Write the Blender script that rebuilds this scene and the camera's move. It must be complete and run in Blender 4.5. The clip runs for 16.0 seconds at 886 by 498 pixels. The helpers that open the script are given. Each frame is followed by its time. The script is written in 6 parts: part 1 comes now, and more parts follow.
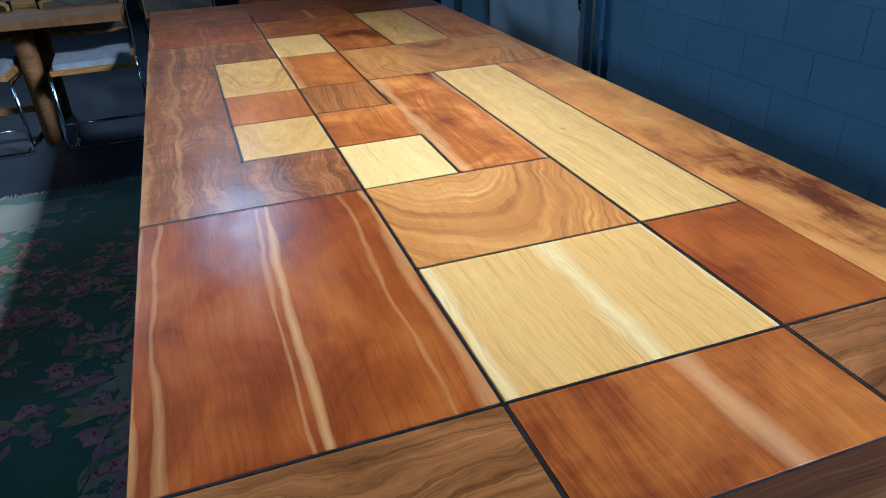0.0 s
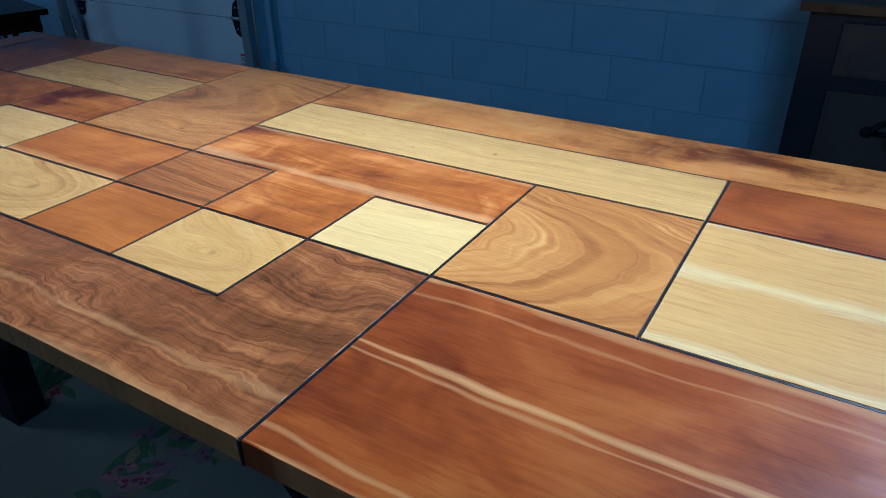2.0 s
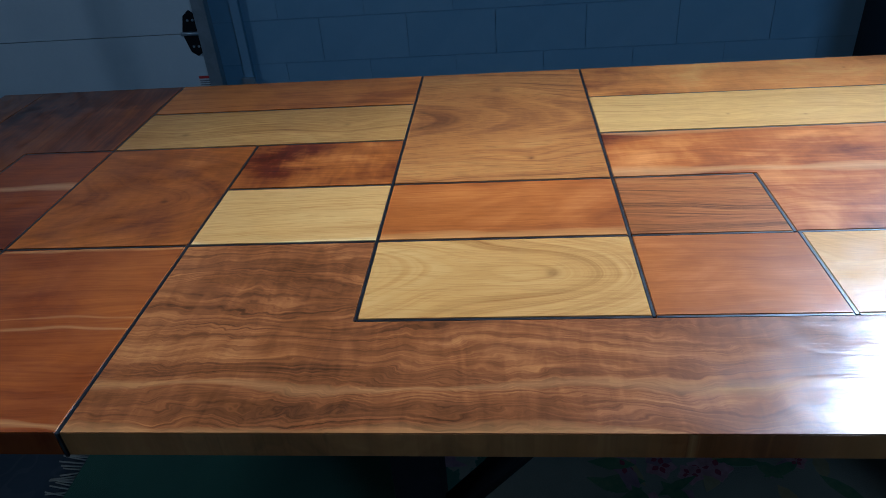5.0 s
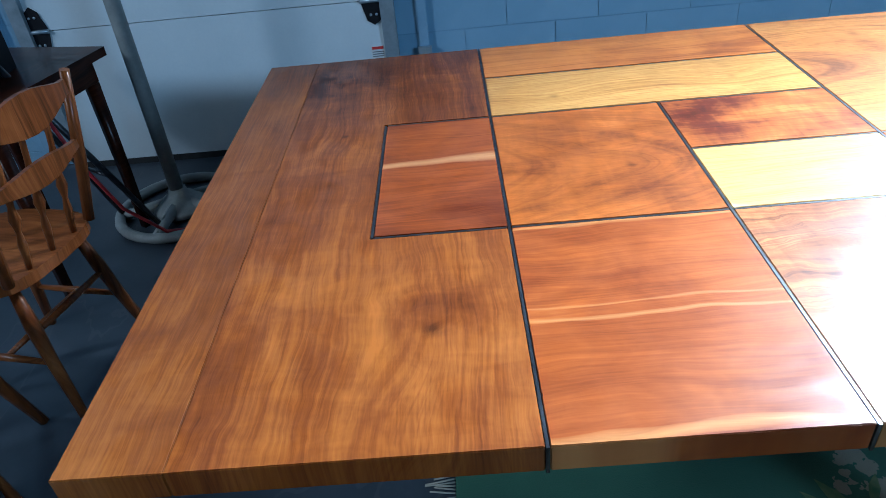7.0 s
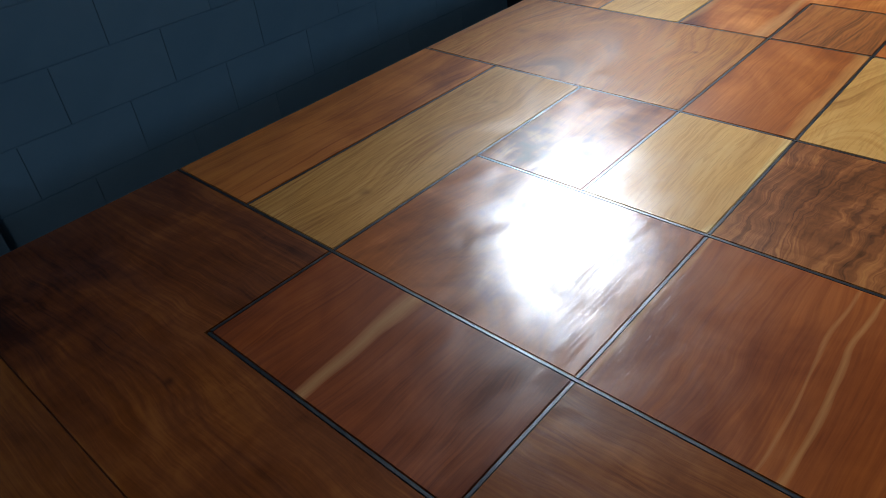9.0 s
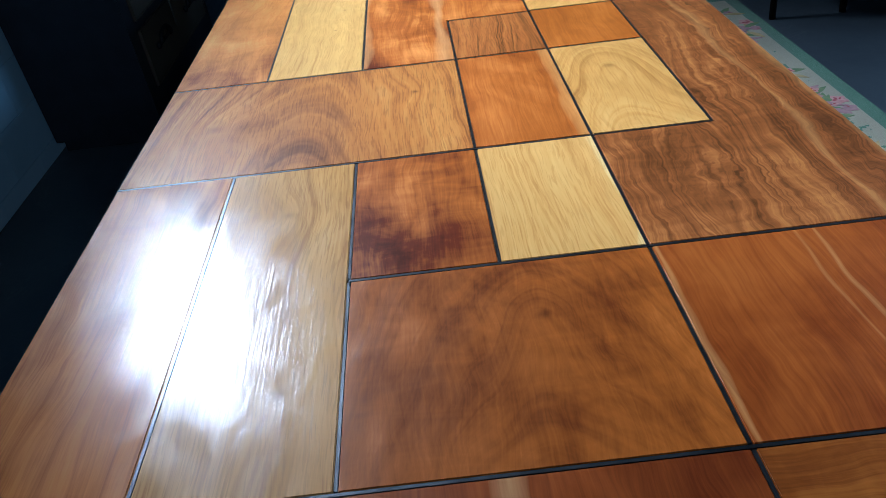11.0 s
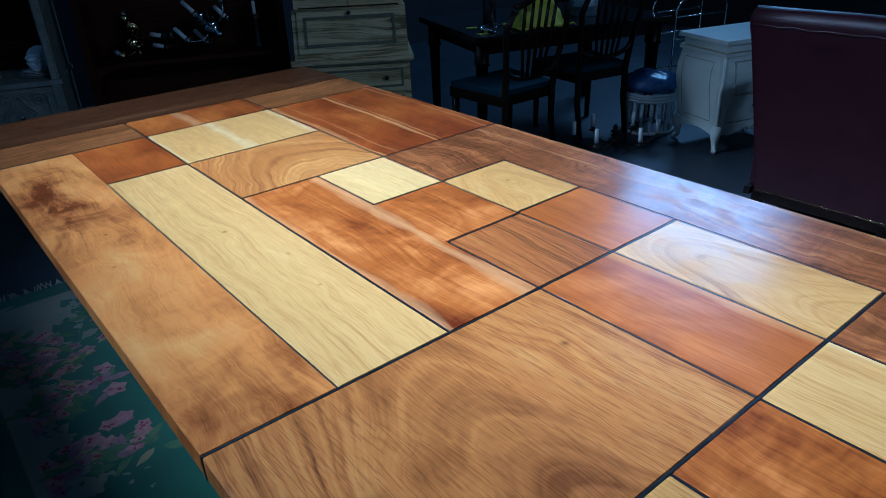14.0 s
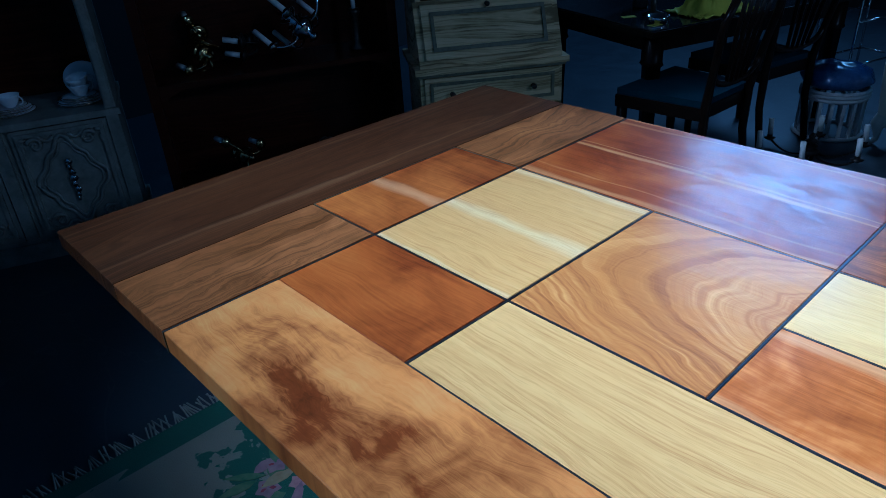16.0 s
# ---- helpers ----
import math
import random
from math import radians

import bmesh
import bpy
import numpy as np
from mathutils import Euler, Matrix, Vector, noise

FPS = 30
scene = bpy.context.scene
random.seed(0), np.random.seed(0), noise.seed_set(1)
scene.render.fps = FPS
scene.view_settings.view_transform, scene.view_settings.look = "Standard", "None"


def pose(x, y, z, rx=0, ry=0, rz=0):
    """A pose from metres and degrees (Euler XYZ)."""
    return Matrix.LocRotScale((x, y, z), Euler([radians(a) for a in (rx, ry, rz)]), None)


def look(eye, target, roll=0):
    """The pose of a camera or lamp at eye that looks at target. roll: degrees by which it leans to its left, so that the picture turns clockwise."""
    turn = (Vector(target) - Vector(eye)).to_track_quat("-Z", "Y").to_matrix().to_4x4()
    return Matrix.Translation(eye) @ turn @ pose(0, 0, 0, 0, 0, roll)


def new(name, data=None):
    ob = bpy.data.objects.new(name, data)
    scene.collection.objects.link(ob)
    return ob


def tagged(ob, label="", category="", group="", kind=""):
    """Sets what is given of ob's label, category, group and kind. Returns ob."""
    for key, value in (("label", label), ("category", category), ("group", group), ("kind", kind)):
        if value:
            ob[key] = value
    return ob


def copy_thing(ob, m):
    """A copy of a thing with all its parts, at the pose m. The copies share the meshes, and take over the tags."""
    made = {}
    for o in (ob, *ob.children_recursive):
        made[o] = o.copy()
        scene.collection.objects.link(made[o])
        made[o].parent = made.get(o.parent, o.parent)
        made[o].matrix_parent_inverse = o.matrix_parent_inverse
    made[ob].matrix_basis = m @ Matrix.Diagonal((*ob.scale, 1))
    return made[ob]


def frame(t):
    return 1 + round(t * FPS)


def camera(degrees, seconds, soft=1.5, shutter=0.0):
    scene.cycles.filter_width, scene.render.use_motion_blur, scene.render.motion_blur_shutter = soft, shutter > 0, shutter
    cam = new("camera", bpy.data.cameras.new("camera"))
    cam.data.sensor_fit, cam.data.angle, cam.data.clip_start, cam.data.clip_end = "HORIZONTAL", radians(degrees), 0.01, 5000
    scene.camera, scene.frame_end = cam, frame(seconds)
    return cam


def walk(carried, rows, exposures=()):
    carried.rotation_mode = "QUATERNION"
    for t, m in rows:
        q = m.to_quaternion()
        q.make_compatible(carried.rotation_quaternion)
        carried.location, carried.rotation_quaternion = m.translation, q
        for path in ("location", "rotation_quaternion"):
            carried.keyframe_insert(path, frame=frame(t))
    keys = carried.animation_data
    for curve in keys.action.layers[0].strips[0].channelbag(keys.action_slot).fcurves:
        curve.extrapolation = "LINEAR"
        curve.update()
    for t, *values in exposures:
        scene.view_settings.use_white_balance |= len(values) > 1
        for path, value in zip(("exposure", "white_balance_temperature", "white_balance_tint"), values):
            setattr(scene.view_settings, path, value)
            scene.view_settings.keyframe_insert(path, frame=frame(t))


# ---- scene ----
cam = camera(64.8, 16.0, 0.55)
PATH = [
    (0, (-0.551, -2.159, 1.427), (0.012, -0.503, 0.458), -2.2),
    (0.5, (-0.777, -2.004, 1.442), (0.216, -0.534, 0.519), -1.3),
    (1, (-1.025, -1.836, 1.471), (0.269, -0.612, 0.561), -2.3),
    (1.5, (-1.107, -1.571, 1.444), (0.284, -0.483, 0.505), -3.8),
    (2, (-1.186, -1.292, 1.445), (0.313, -0.39, 0.477), -0.7),
    (2.5, (-1.377, -0.997, 1.466), (0.274, -0.453, 0.477), -2.8),
    (3, (-1.38, -0.733, 1.436), (0.31, -0.361, 0.433), -4.3),
    (3.5, (-1.343, -0.479, 1.458), (0.337, -0.182, 0.415), -5.2),
    (4, (-1.42, -0.156, 1.465), (0.27, -0.024, 0.405), -3.9),
    (4.5, (-1.47, 0.122, 1.476), (0.227, 0.187, 0.42), -3.0),
    (5, (-1.377, 0.437, 1.469), (0.304, 0.624, 0.403), -4.7),
    (5.2, (-1.342, 0.54, 1.47), (0.339, 0.793, 0.417), -4.1),
    (7.3, (-1.261, 1.672, 1.442), (0.365, 1.645, 0.278), -7.2),
    (7.5, (-1.214, 1.755, 1.454), (0.373, 1.545, 0.255), -5.4),
    (8, (-1.1, 1.957, 1.455), (0.384, 1.314, 0.278), -3.6),
    (8.5, (-0.808, 1.993, 1.439), (0.55, 1.119, 0.26), -5.1),
    (9, (-0.569, 2.008, 1.464), (0.564, 0.873, 0.269), -5.9),
    (9.5, (-0.363, 1.996, 1.462), (0.39, 0.599, 0.244), -5.0),
    (9.7, (-0.325, 1.986, 1.458), (0.376, 0.554, 0.25), -5.7),
    (11.8, (0.391, 1.901, 1.473), (-0.139, 0.34, 0.34), -5.0),
    (12, (0.473, 1.881, 1.477), (-0.18, 0.324, 0.405), -4.9),
    (12.5, (0.808, 1.804, 1.503), (-0.196, 0.41, 0.478), -5.0),
    (13, (0.905, 1.715, 1.517), (-0.206, 0.374, 0.533), -4.8),
    (13.5, (0.923, 1.397, 1.521), (-0.206, 0.04, 0.58), -5.3),
    (14, (0.934, 1.07, 1.512), (-0.174, -0.324, 0.601), -2.4),
    (14.5, (1.0, 0.687, 1.519), (-0.184, -0.647, 0.614), -3.3),
    (15, (0.986, 0.353, 1.505), (-0.213, -0.949, 0.574), -2.6),
    (15.5, (0.957, -0.019, 1.496), (-0.178, -1.358, 0.538), -1.1),
    (16, (1.038, -0.36, 1.488), (-0.119, -1.666, 0.51), -3.7),
]
EXPOSURES = [(0.0, 0.05, 4700, 5), (1.0, -0.1, 4500, 5), (2.5, -0.15, 4300, 5), (4.0, -0.45, 4500, 6), (5.0, -0.45, 4800, 8), (5.2, -0.35, 5000, 8), (7.3, 1.85, 5100, 5), (7.5, 1.85, 5100, 5),
             (8.0, 1.15, 5400, 5), (8.5, -0.35, 5500, 6), (9.0, -0.85, 5900, 7), (9.5, -0.95, 6000, 9), (9.7, -0.85, 5900, 8), (11.8, 0.3, 4600, 4), (12.5, 0.3, 4400, 4), (14.0, -0.05, 4200, 5), (16.0, -0.25, 3900, 6)]
walk(cam, [(t, look(eye, target, roll)) for t, eye, target, roll in PATH], EXPOSURES)

# ---- world and daylight ----
world = bpy.data.worlds.new("world")
scene.world = world
world.use_nodes = True
wn = world.node_tree.nodes
sky = wn.new("ShaderNodeTexSky")
sky.sky_type, sky.sun_disc, sky.sun_elevation, sky.sun_rotation = "NISHITA", False, radians(40), radians(200)
wn["Background"].inputs["Strength"].default_value = 0.05
world.node_tree.links.new(sky.outputs[0], wn["Background"].inputs["Color"])


def window_light(name, eye, target, w, h, power, colour, spread=180):
    lamp = bpy.data.lights.new(name, "AREA")
    lamp.shape, lamp.size, lamp.size_y, lamp.energy, lamp.color, lamp.spread = "RECTANGLE", w, h, power, colour, radians(spread)
    ob = new(name, lamp)
    ob.matrix_world = look(eye, target)
    return ob


# daylight standing in three high windows; the north-west lamp is an added fill
window_light("daylight_east", (2.95, -3.50, 4.97), (0.15, -0.20, 0.77), 1.75, 1.3, 290, (0.97, 0.985, 1.0), 60)
window_light("daylight_west", (-6.62, -3.2, 3.65), (0, -2.6, 3.2), 2.0, 0.95, 74, (0.50, 0.75, 1.0))
window_light("daylight_north", (-0.35, 6.62, 4.2), (-0.35, 0, 4.2), 0.9, 0.55, 22, (0.72, 0.87, 1.0))
window_light("fill_north_west", (-2.9, 6.62, 4.0), (-2.4, 0, 2.6), 1.5, 0.9, 48, (0.86, 0.94, 1.0))


# ---- materials ----
class Nodes:
    """Short names for building a node material."""

    def __init__(self, name, rough=0.5, metal=0.0, spec=0.5):
        self.mat = bpy.data.materials.new(name)
        self.mat.use_nodes = True
        self.t = self.mat.node_tree
        self.b = self.t.nodes["Principled BSDF"]
        self.b.inputs["Roughness"].default_value = rough
        self.b.inputs["Metallic"].default_value = metal
        self.b.inputs["Specular IOR Level"].default_value = spec

    def put(self, socket, value):
        if isinstance(value, (int, float)):
            socket.default_value = value
        elif isinstance(value, tuple):
            socket.default_value = (*value, 1.0) if len(value) == 3 and len(socket.default_value) == 4 else value
        else:
            self.t.links.new(value, socket)

    def m(self, op, a, b=0.0, c=0.0, clamp=False):
        n = self.t.nodes.new("ShaderNodeMath")
        n.operation, n.use_clamp = op, clamp
        for s, v in zip(n.inputs, (a, b, c)):
            self.put(s, v)
        return n.outputs[0]

    def xyz(self):
        n = self.t.nodes.new("ShaderNodeSeparateXYZ")
        self.put(n.inputs[0], self.coord())
        return n.outputs

    def coord(self):
        return self.t.nodes.new("ShaderNodeTexCoord").outputs["Object"]

    def vec(self, x, y, z):
        n = self.t.nodes.new("ShaderNodeCombineXYZ")
        for s, v in zip(n.inputs, (x, y, z)):
            self.put(s, v)
        return n.outputs[0]

    def noise(self, vector, scale=1.0, detail=2.0, rough=0.5, distortion=0.0):
        n = self.t.nodes.new("ShaderNodeTexNoise")
        self.put(n.inputs["Vector"], vector)
        for k, v in (("Scale", scale), ("Detail", detail), ("Roughness", rough), ("Distortion", distortion)):
            n.inputs[k].default_value = v
        return n.outputs["Fac"]

    def ramp(self, fac, stops, mode="LINEAR"):
        n = self.t.nodes.new("ShaderNodeValToRGB")
        n.color_ramp.interpolation = mode
        while len(n.color_ramp.elements) < len(stops):
            n.color_ramp.elements.new(0.5)
        for e, (p, c) in zip(n.color_ramp.elements, stops):
            e.position = p
            e.color = (*c, 1.0) if isinstance(c, tuple) else (c, c, c, 1.0)
        self.put(n.inputs[0], fac)
        return n.outputs[0]

    def mix(self, fac, a, b, mode="MIX"):
        n = self.t.nodes.new("ShaderNodeMix")
        n.data_type, n.blend_type = "RGBA", mode
        self.put(n.inputs[0], fac)
        self.put(n.inputs[6], a)
        self.put(n.inputs[7], b)
        return n.outputs[2]

    def random(self):
        return self.t.nodes.new("ShaderNodeObjectInfo").outputs["Random"]

    def colour(self, v):
        self.put(self.b.inputs["Base Color"], v)

    def bump(self, height, strength=0.2, distance=0.002):
        n = self.t.nodes.new("ShaderNodeBump")
        n.inputs["Strength"].default_value, n.inputs["Distance"].default_value = strength, distance
        self.put(n.inputs["Height"], height)
        self.t.links.new(n.outputs[0], self.b.inputs["Normal"])


def wood(name, dark, mid, light, seed, along="Y", rings=14.0, wide=2.6, long=0.32, wig=0.05, ring_amp=0.30,
         blotch=0.45, fibre=0.4, streaks=(), sap=(0.62, 0.36, 0.14), knots=(), curl=0.0, swirl=(), flecks=0.0, rough=0.42, coat=0.8, spec=0.08, dark_spots=(), arch=(), fine=1.0):
    """Varnished board: uneven growth bands that follow a warped field along the grain, fibres, mottling, pale sapwood streaks and knots."""
    n = Nodes(name, rough, 0.0, spec)
    # oil warms the three kinds of timber differently: red cherry, brown walnut, yellow oak
    dark, mid, light = [(r * 0.91, g * 0.95, b * 0.52) if r > 3 * g else (r * 1.14, g * 0.99, b * 0.72) if r > 2.2 * g else (r * 0.95, g * 0.81, b * 0.59) for r, g, b in (dark, mid, light)]
    cherry, oak = "cherry" in name, "oak" in name
    fibre, blotch = (fibre * 0.85, blotch * 1.3) if cherry else (fibre * 0.95, blotch) if oak else (fibre, blotch)
    x, y, z = n.xyz()
    u, v, w = dict(Y=(x, y, z), X=(y, x, z), XZ=(z, x, y), ZX=(x, z, y))[along]

    def warp(base, su, sv, add, amount, detail=3.0):
        k = n.noise(n.vec(n.m("MULTIPLY", u, su), n.m("MULTIPLY", v, sv), seed + add), 1.0, detail, 0.55, 0.4)
        return n.m("ADD", base, n.m("MULTIPLY", n.m("SUBTRACT", k, 0.5), amount))

    wob = n.m("SUBTRACT", n.noise(n.vec(n.m("MULTIPLY", u, 1.3), n.m("MULTIPLY", v, 2.2), seed), 1.0, 3.0), 0.5)
    uu = warp(u, 5.0, 2.4, 4.0, wig * 1.3)
    vv = v
    if swirl:
        uu = warp(uu, swirl[1], swirl[1] * 0.7, 21.0, swirl[0] * 1.5, 4.0)
        vv = warp(vv, swirl[1], swirl[1] * 0.7, 27.0, swirl[0] * 3.0)
    low = n.noise(n.vec(n.m("MULTIPLY", uu, wide * 1.5), n.m("MULTIPLY", vv, long * 1.4), n.m("ADD", n.m("MULTIPLY", w, wide), seed * 1.7)), 1.0, 2.0, 0.45, 0.2)
    field = n.m("ADD", uu, n.m("MULTIPLY", low, 0.024 * rings))
    if arch:
        # nested arches: growth rings cut on the slant, peaked on the line u = arch[0]
        du = n.m("SUBTRACT", uu, arch[0])
        field = n.m("ADD", n.m("MULTIPLY", vv, arch[2]), n.m("MULTIPLY", n.m("MULTIPLY", du, du), -arch[1]))
        field = n.m("ADD", field, n.m("MULTIPLY", low, 0.02 * rings))
    for kx, ky, kr, kg in knots:
        du = n.m("DIVIDE", n.m("SUBTRACT", x, kx), kr)
        dv = n.m("DIVIDE", n.m("SUBTRACT", y, ky), kr)
        if along == "Y":
            dv = n.m("MULTIPLY", dv, 0.6)
        else:
            du = n.m("MULTIPLY", du, 0.6)
        r2 = n.m("ADD", n.m("ADD", n.m("MULTIPLY", du, du), n.m("MULTIPLY", dv, dv)), n.m("MULTIPLY", wob, 0.9))
        field = n.m("ADD", field, n.m("MULTIPLY", n.m("POWER", 2.718, n.m("MULTIPLY", r2, -1.0)), kg * 0.05))
    fib = n.noise(n.vec(n.m("MULTIPLY", uu, 300.0), n.m("MULTIPLY", v, 12.0), seed + 3.0), 1.0, 3.0, 0.6)
    grain = n.noise(n.vec(n.m("MULTIPLY", field, 26.0), n.m("MULTIPLY", vv, 0.9), n.m("ADD", n.m("MULTIPLY", w, 3.0), seed + 9.0)), 1.0, 4.0, 0.58)
    lines = n.noise(n.vec(n.m("MULTIPLY", field, 130.0), n.m("MULTIPLY", vv, 1.6), n.m("ADD", n.m("MULTIPLY", w, 5.0), seed + 13.0)), 1.0, 3.0, 0.6)
    mot = n.noise(n.vec(n.m("MULTIPLY", u, 7.0), n.m("MULTIPLY", v, 4.2), seed + 5.0), 1.0, 3.4 if cherry else 4.0, 0.55 if cherry else 0.58, 0.9)
    cloud = n.noise(n.vec(n.m("MULTIPLY", u, 3.2), n.m("MULTIPLY", v, 2.0), seed + 15.0), 1.0, 2.0, 0.5, 0.5)
    rub = n.noise(n.vec(n.m("MULTIPLY", u, 24.0), n.m("MULTIPLY", v, 12.0), seed + 6.0), 1.0, 4.0, 0.62, 0.8)
    fade = n.ramp(mot, ((0.34, 0.5), (0.6, 1.2)))
    ridge = n.ramp(lines, ((0.30, 1.0), (0.46, 0.45), (0.60, 0.0)))
    t = n.m("ADD", n.m("MULTIPLY", n.m("MULTIPLY", n.m("SUBTRACT", grain, 0.5), fade), (1.1 if cherry else 2.6) * ring_amp), (0.45 if cherry else 0.53) + 0.1 * ring_amp)
    t = n.m("SUBTRACT", t, n.m("MULTIPLY", n.m("MULTIPLY", ridge, fade), (0.4 if cherry else 0.85) * fine * ring_amp))
    t = n.m("ADD", t, n.m("MULTIPLY", n.m("SUBTRACT", rub, 0.5), 0.06 + (0.17 if cherry else 0.24) * blotch))
    t = n.m("ADD", t, n.m("MULTIPLY", n.m("SUBTRACT", fib, 0.5), 0.75 * fibre))
    t = n.m("ADD", t, n.m("MULTIPLY", n.m("SUBTRACT", mot, 0.5), 0.95 * blotch))
    t = n.m("ADD", t, n.m("MULTIPLY", n.m("SUBTRACT", cloud, 0.5), 0.7 * blotch))
    if curl:
        wave = n.noise(n.vec(n.m("MULTIPLY", u, 9.0), n.m("MULTIPLY", v, 30.0), seed + 11.0), 1.0, 3.0, 0.55, 0.9)
        t = n.m("ADD", t, n.m("MULTIPLY", n.m("SUBTRACT", wave, 0.5), curl * 1.3))
    for kx, ky, kr, kg in dark_spots:
        du = n.m("DIVIDE", n.m("SUBTRACT", x, kx), kr)
        dv = n.m("DIVIDE", n.m("SUBTRACT", y, ky), kr)
        r2 = n.m("ADD", n.m("ADD", n.m("MULTIPLY", du, du), n.m("MULTIPLY", n.m("MULTIPLY", dv, dv), 0.35)), n.m("MULTIPLY", n.m("SUBTRACT", n.m("ADD", mot, rub), 1.0), 2.4))
        t = n.m("SUBTRACT", t, n.m("MULTIPLY", n.m("POWER", 2.718, n.m("MULTIPLY", r2, -1.0), 0.0), kg))
    col = n.ramp(t, ((0.0, tuple(0.55 * c for c in dark)), (0.2, dark), (0.5, mid), (0.83, light)))
    for su, sw, sg in streaks:
        taper = n.noise(n.vec(su * 31.0, n.m("MULTIPLY", v, 3.0), seed + 17.0), 1.0, 2.0, 0.5)
        d = n.m("ABSOLUTE", n.m("SUBTRACT", n.m("ADD", n.m("ADD", u, n.m("MULTIPLY", n.m("SUBTRACT", uu, u), 0.3)), n.m("MULTIPLY", wob, 0.06)), su))
        k = n.m("SUBTRACT", 1.0, n.m("DIVIDE", d, n.m("MULTIPLY", n.m("SUBTRACT", taper, 0.26), sw * 4.2)), clamp=True)
        k = n.m("MULTIPLY", n.m("MULTIPLY", n.m("POWER", k, 0.6), sg), n.m("ADD", 0.15, n.m("ADD", n.m("MULTIPLY", grain, 0.9), n.m("MULTIPLY", fib, 0.7))), clamp=True)
        col = n.mix(k, col, sap)
    for kx, ky, kr, kg in knots:
        du = n.m("DIVIDE", n.m("SUBTRACT", x, kx), kr * 0.16)
        dv = n.m("DIVIDE", n.m("SUBTRACT", y, ky), kr * 0.16)
        r2 = n.m("ADD", n.m("ADD", n.m("MULTIPLY", du, du), n.m("MULTIPLY", dv, dv)), n.m("MULTIPLY", n.m("SUBTRACT", rub, 0.5), 3.0))
        k = n.m("MULTIPLY", n.m("POWER", 2.718, n.m("MULTIPLY", r2, -1.0)), n.m("MULTIPLY", mot, 1.1), clamp=True)
        col = n.mix(k, col, (dark[0] * 0.5, dark[1] * 0.45, dark[2] * 0.45))
    if flecks:
        pore = n.noise(n.vec(n.m("MULTIPLY", uu, 300.0), n.m("MULTIPLY", v, 16.0), seed + 2.0), 1.0, 1.0)
        col = n.mix(n.m("MULTIPLY", n.ramp(pore, ((0.55, 0.0), (0.61, 1.0))), flecks), col, (dark[0] * 0.8, dark[1] * 0.76, dark[2] * 0.7))
    n.colour(col)
    n.put(n.b.inputs["Roughness"], n.m("ADD", rough - 0.06, n.m("MULTIPLY", mot, 0.12)))
    n.put(n.b.inputs["Coat Weight"], n.m("MULTIPLY", n.ramp(rub, ((0.36, 0.35), (0.56, 1.0))), coat))
    n.put(n.b.inputs["Coat Roughness"], n.m("ADD", 0.07, n.m("ADD", n.m("MULTIPLY", mot, 0.16), n.m("MULTIPLY", rub, 0.12))))
    n.bump(n.m("ADD", n.m("MULTIPLY", fib, 0.1), n.m("ADD", n.m("MULTIPLY", lines, 0.06), n.m("ADD", n.m("MULTIPLY", rub, 0.25), n.m("MULTIPLY", mot, 0.25)))), 0.2, 0.003)
    peel = n.noise(n.vec(n.m("MULTIPLY", u, 70.0), n.m("MULTIPLY", v, 30.0), seed + 8.0), 1.0, 3.0, 0.6, 0.4)
    brush = n.noise(n.vec(n.m("MULTIPLY", u, 260.0), n.m("MULTIPLY", v, 9.0), seed + 18.0), 1.0, 2.0, 0.6)
    skin = n.t.nodes.new("ShaderNodeBump")
    skin.inputs["Strength"].default_value, skin.inputs["Distance"].default_value = 0.22, 0.003
    n.put(skin.inputs["Height"], n.m("ADD", n.m("ADD", n.m("MULTIPLY", peel, 0.6), n.m("MULTIPLY", brush, 0.45)), n.m("ADD", n.m("MULTIPLY", rub, 0.3), n.m("MULTIPLY", mot, 0.12))))
    n.t.links.new(skin.outputs[0], n.b.inputs["Coat Normal"])
    return n.mat


def speckled(name, a, b, scale, rough=0.6, metal=0.0, bump=0.15, detail=4.0, spec=0.5, fine=90.0):
    """Plain paint, metal, cloth or plastic with stains at two scales."""
    n = Nodes(name, rough, metal, spec)
    c = n.coord()
    big = n.noise(c, scale, detail, 0.6)
    small = n.noise(c, fine, 2.0)
    n.colour(n.ramp(n.m("ADD", n.m("MULTIPLY", big, 0.8), n.m("MULTIPLY", small, 0.2)), ((0.3, a), (0.7, b))))
    n.put(n.b.inputs["Roughness"], n.m("ADD", rough - 0.06, n.m("MULTIPLY", big, 0.12)))
    if bump:
        n.bump(n.m("ADD", big, n.m("MULTIPLY", small, 0.6)), bump, 0.003)
    return n.mat


steel = speckled("blackened_steel", (0.045, 0.047, 0.052), (0.10, 0.104, 0.112), 25, 0.32, 0.9, 0.06)
gap_black = speckled("black_joint", (0.004, 0.004, 0.005), (0.012, 0.012, 0.013), 30, 0.6)
black_iron = speckled("black_iron", (0.006, 0.006, 0.008), (0.014, 0.014, 0.017), 12, 0.65, 0.0, 0.15, 4.0, 0.2)
brass = speckled("brass", (0.42, 0.30, 0.12), (0.62, 0.47, 0.22), 30, 0.18, 1.0, 0.05)
chrome = speckled("chrome", (0.55, 0.56, 0.58), (0.72, 0.73, 0.75), 30, 0.12, 1.0, 0.03)
candle_white = speckled("candle_sleeve", (0.66, 0.66, 0.62), (0.8, 0.8, 0.76), 40, 0.5)
china = speckled("china", (0.72, 0.73, 0.74), (0.82, 0.82, 0.82), 20, 0.12, 0.0, 0.0)
cord_dark = speckled("dark_cord", (0.07, 0.066, 0.06), (0.12, 0.114, 0.105), 30, 0.55)
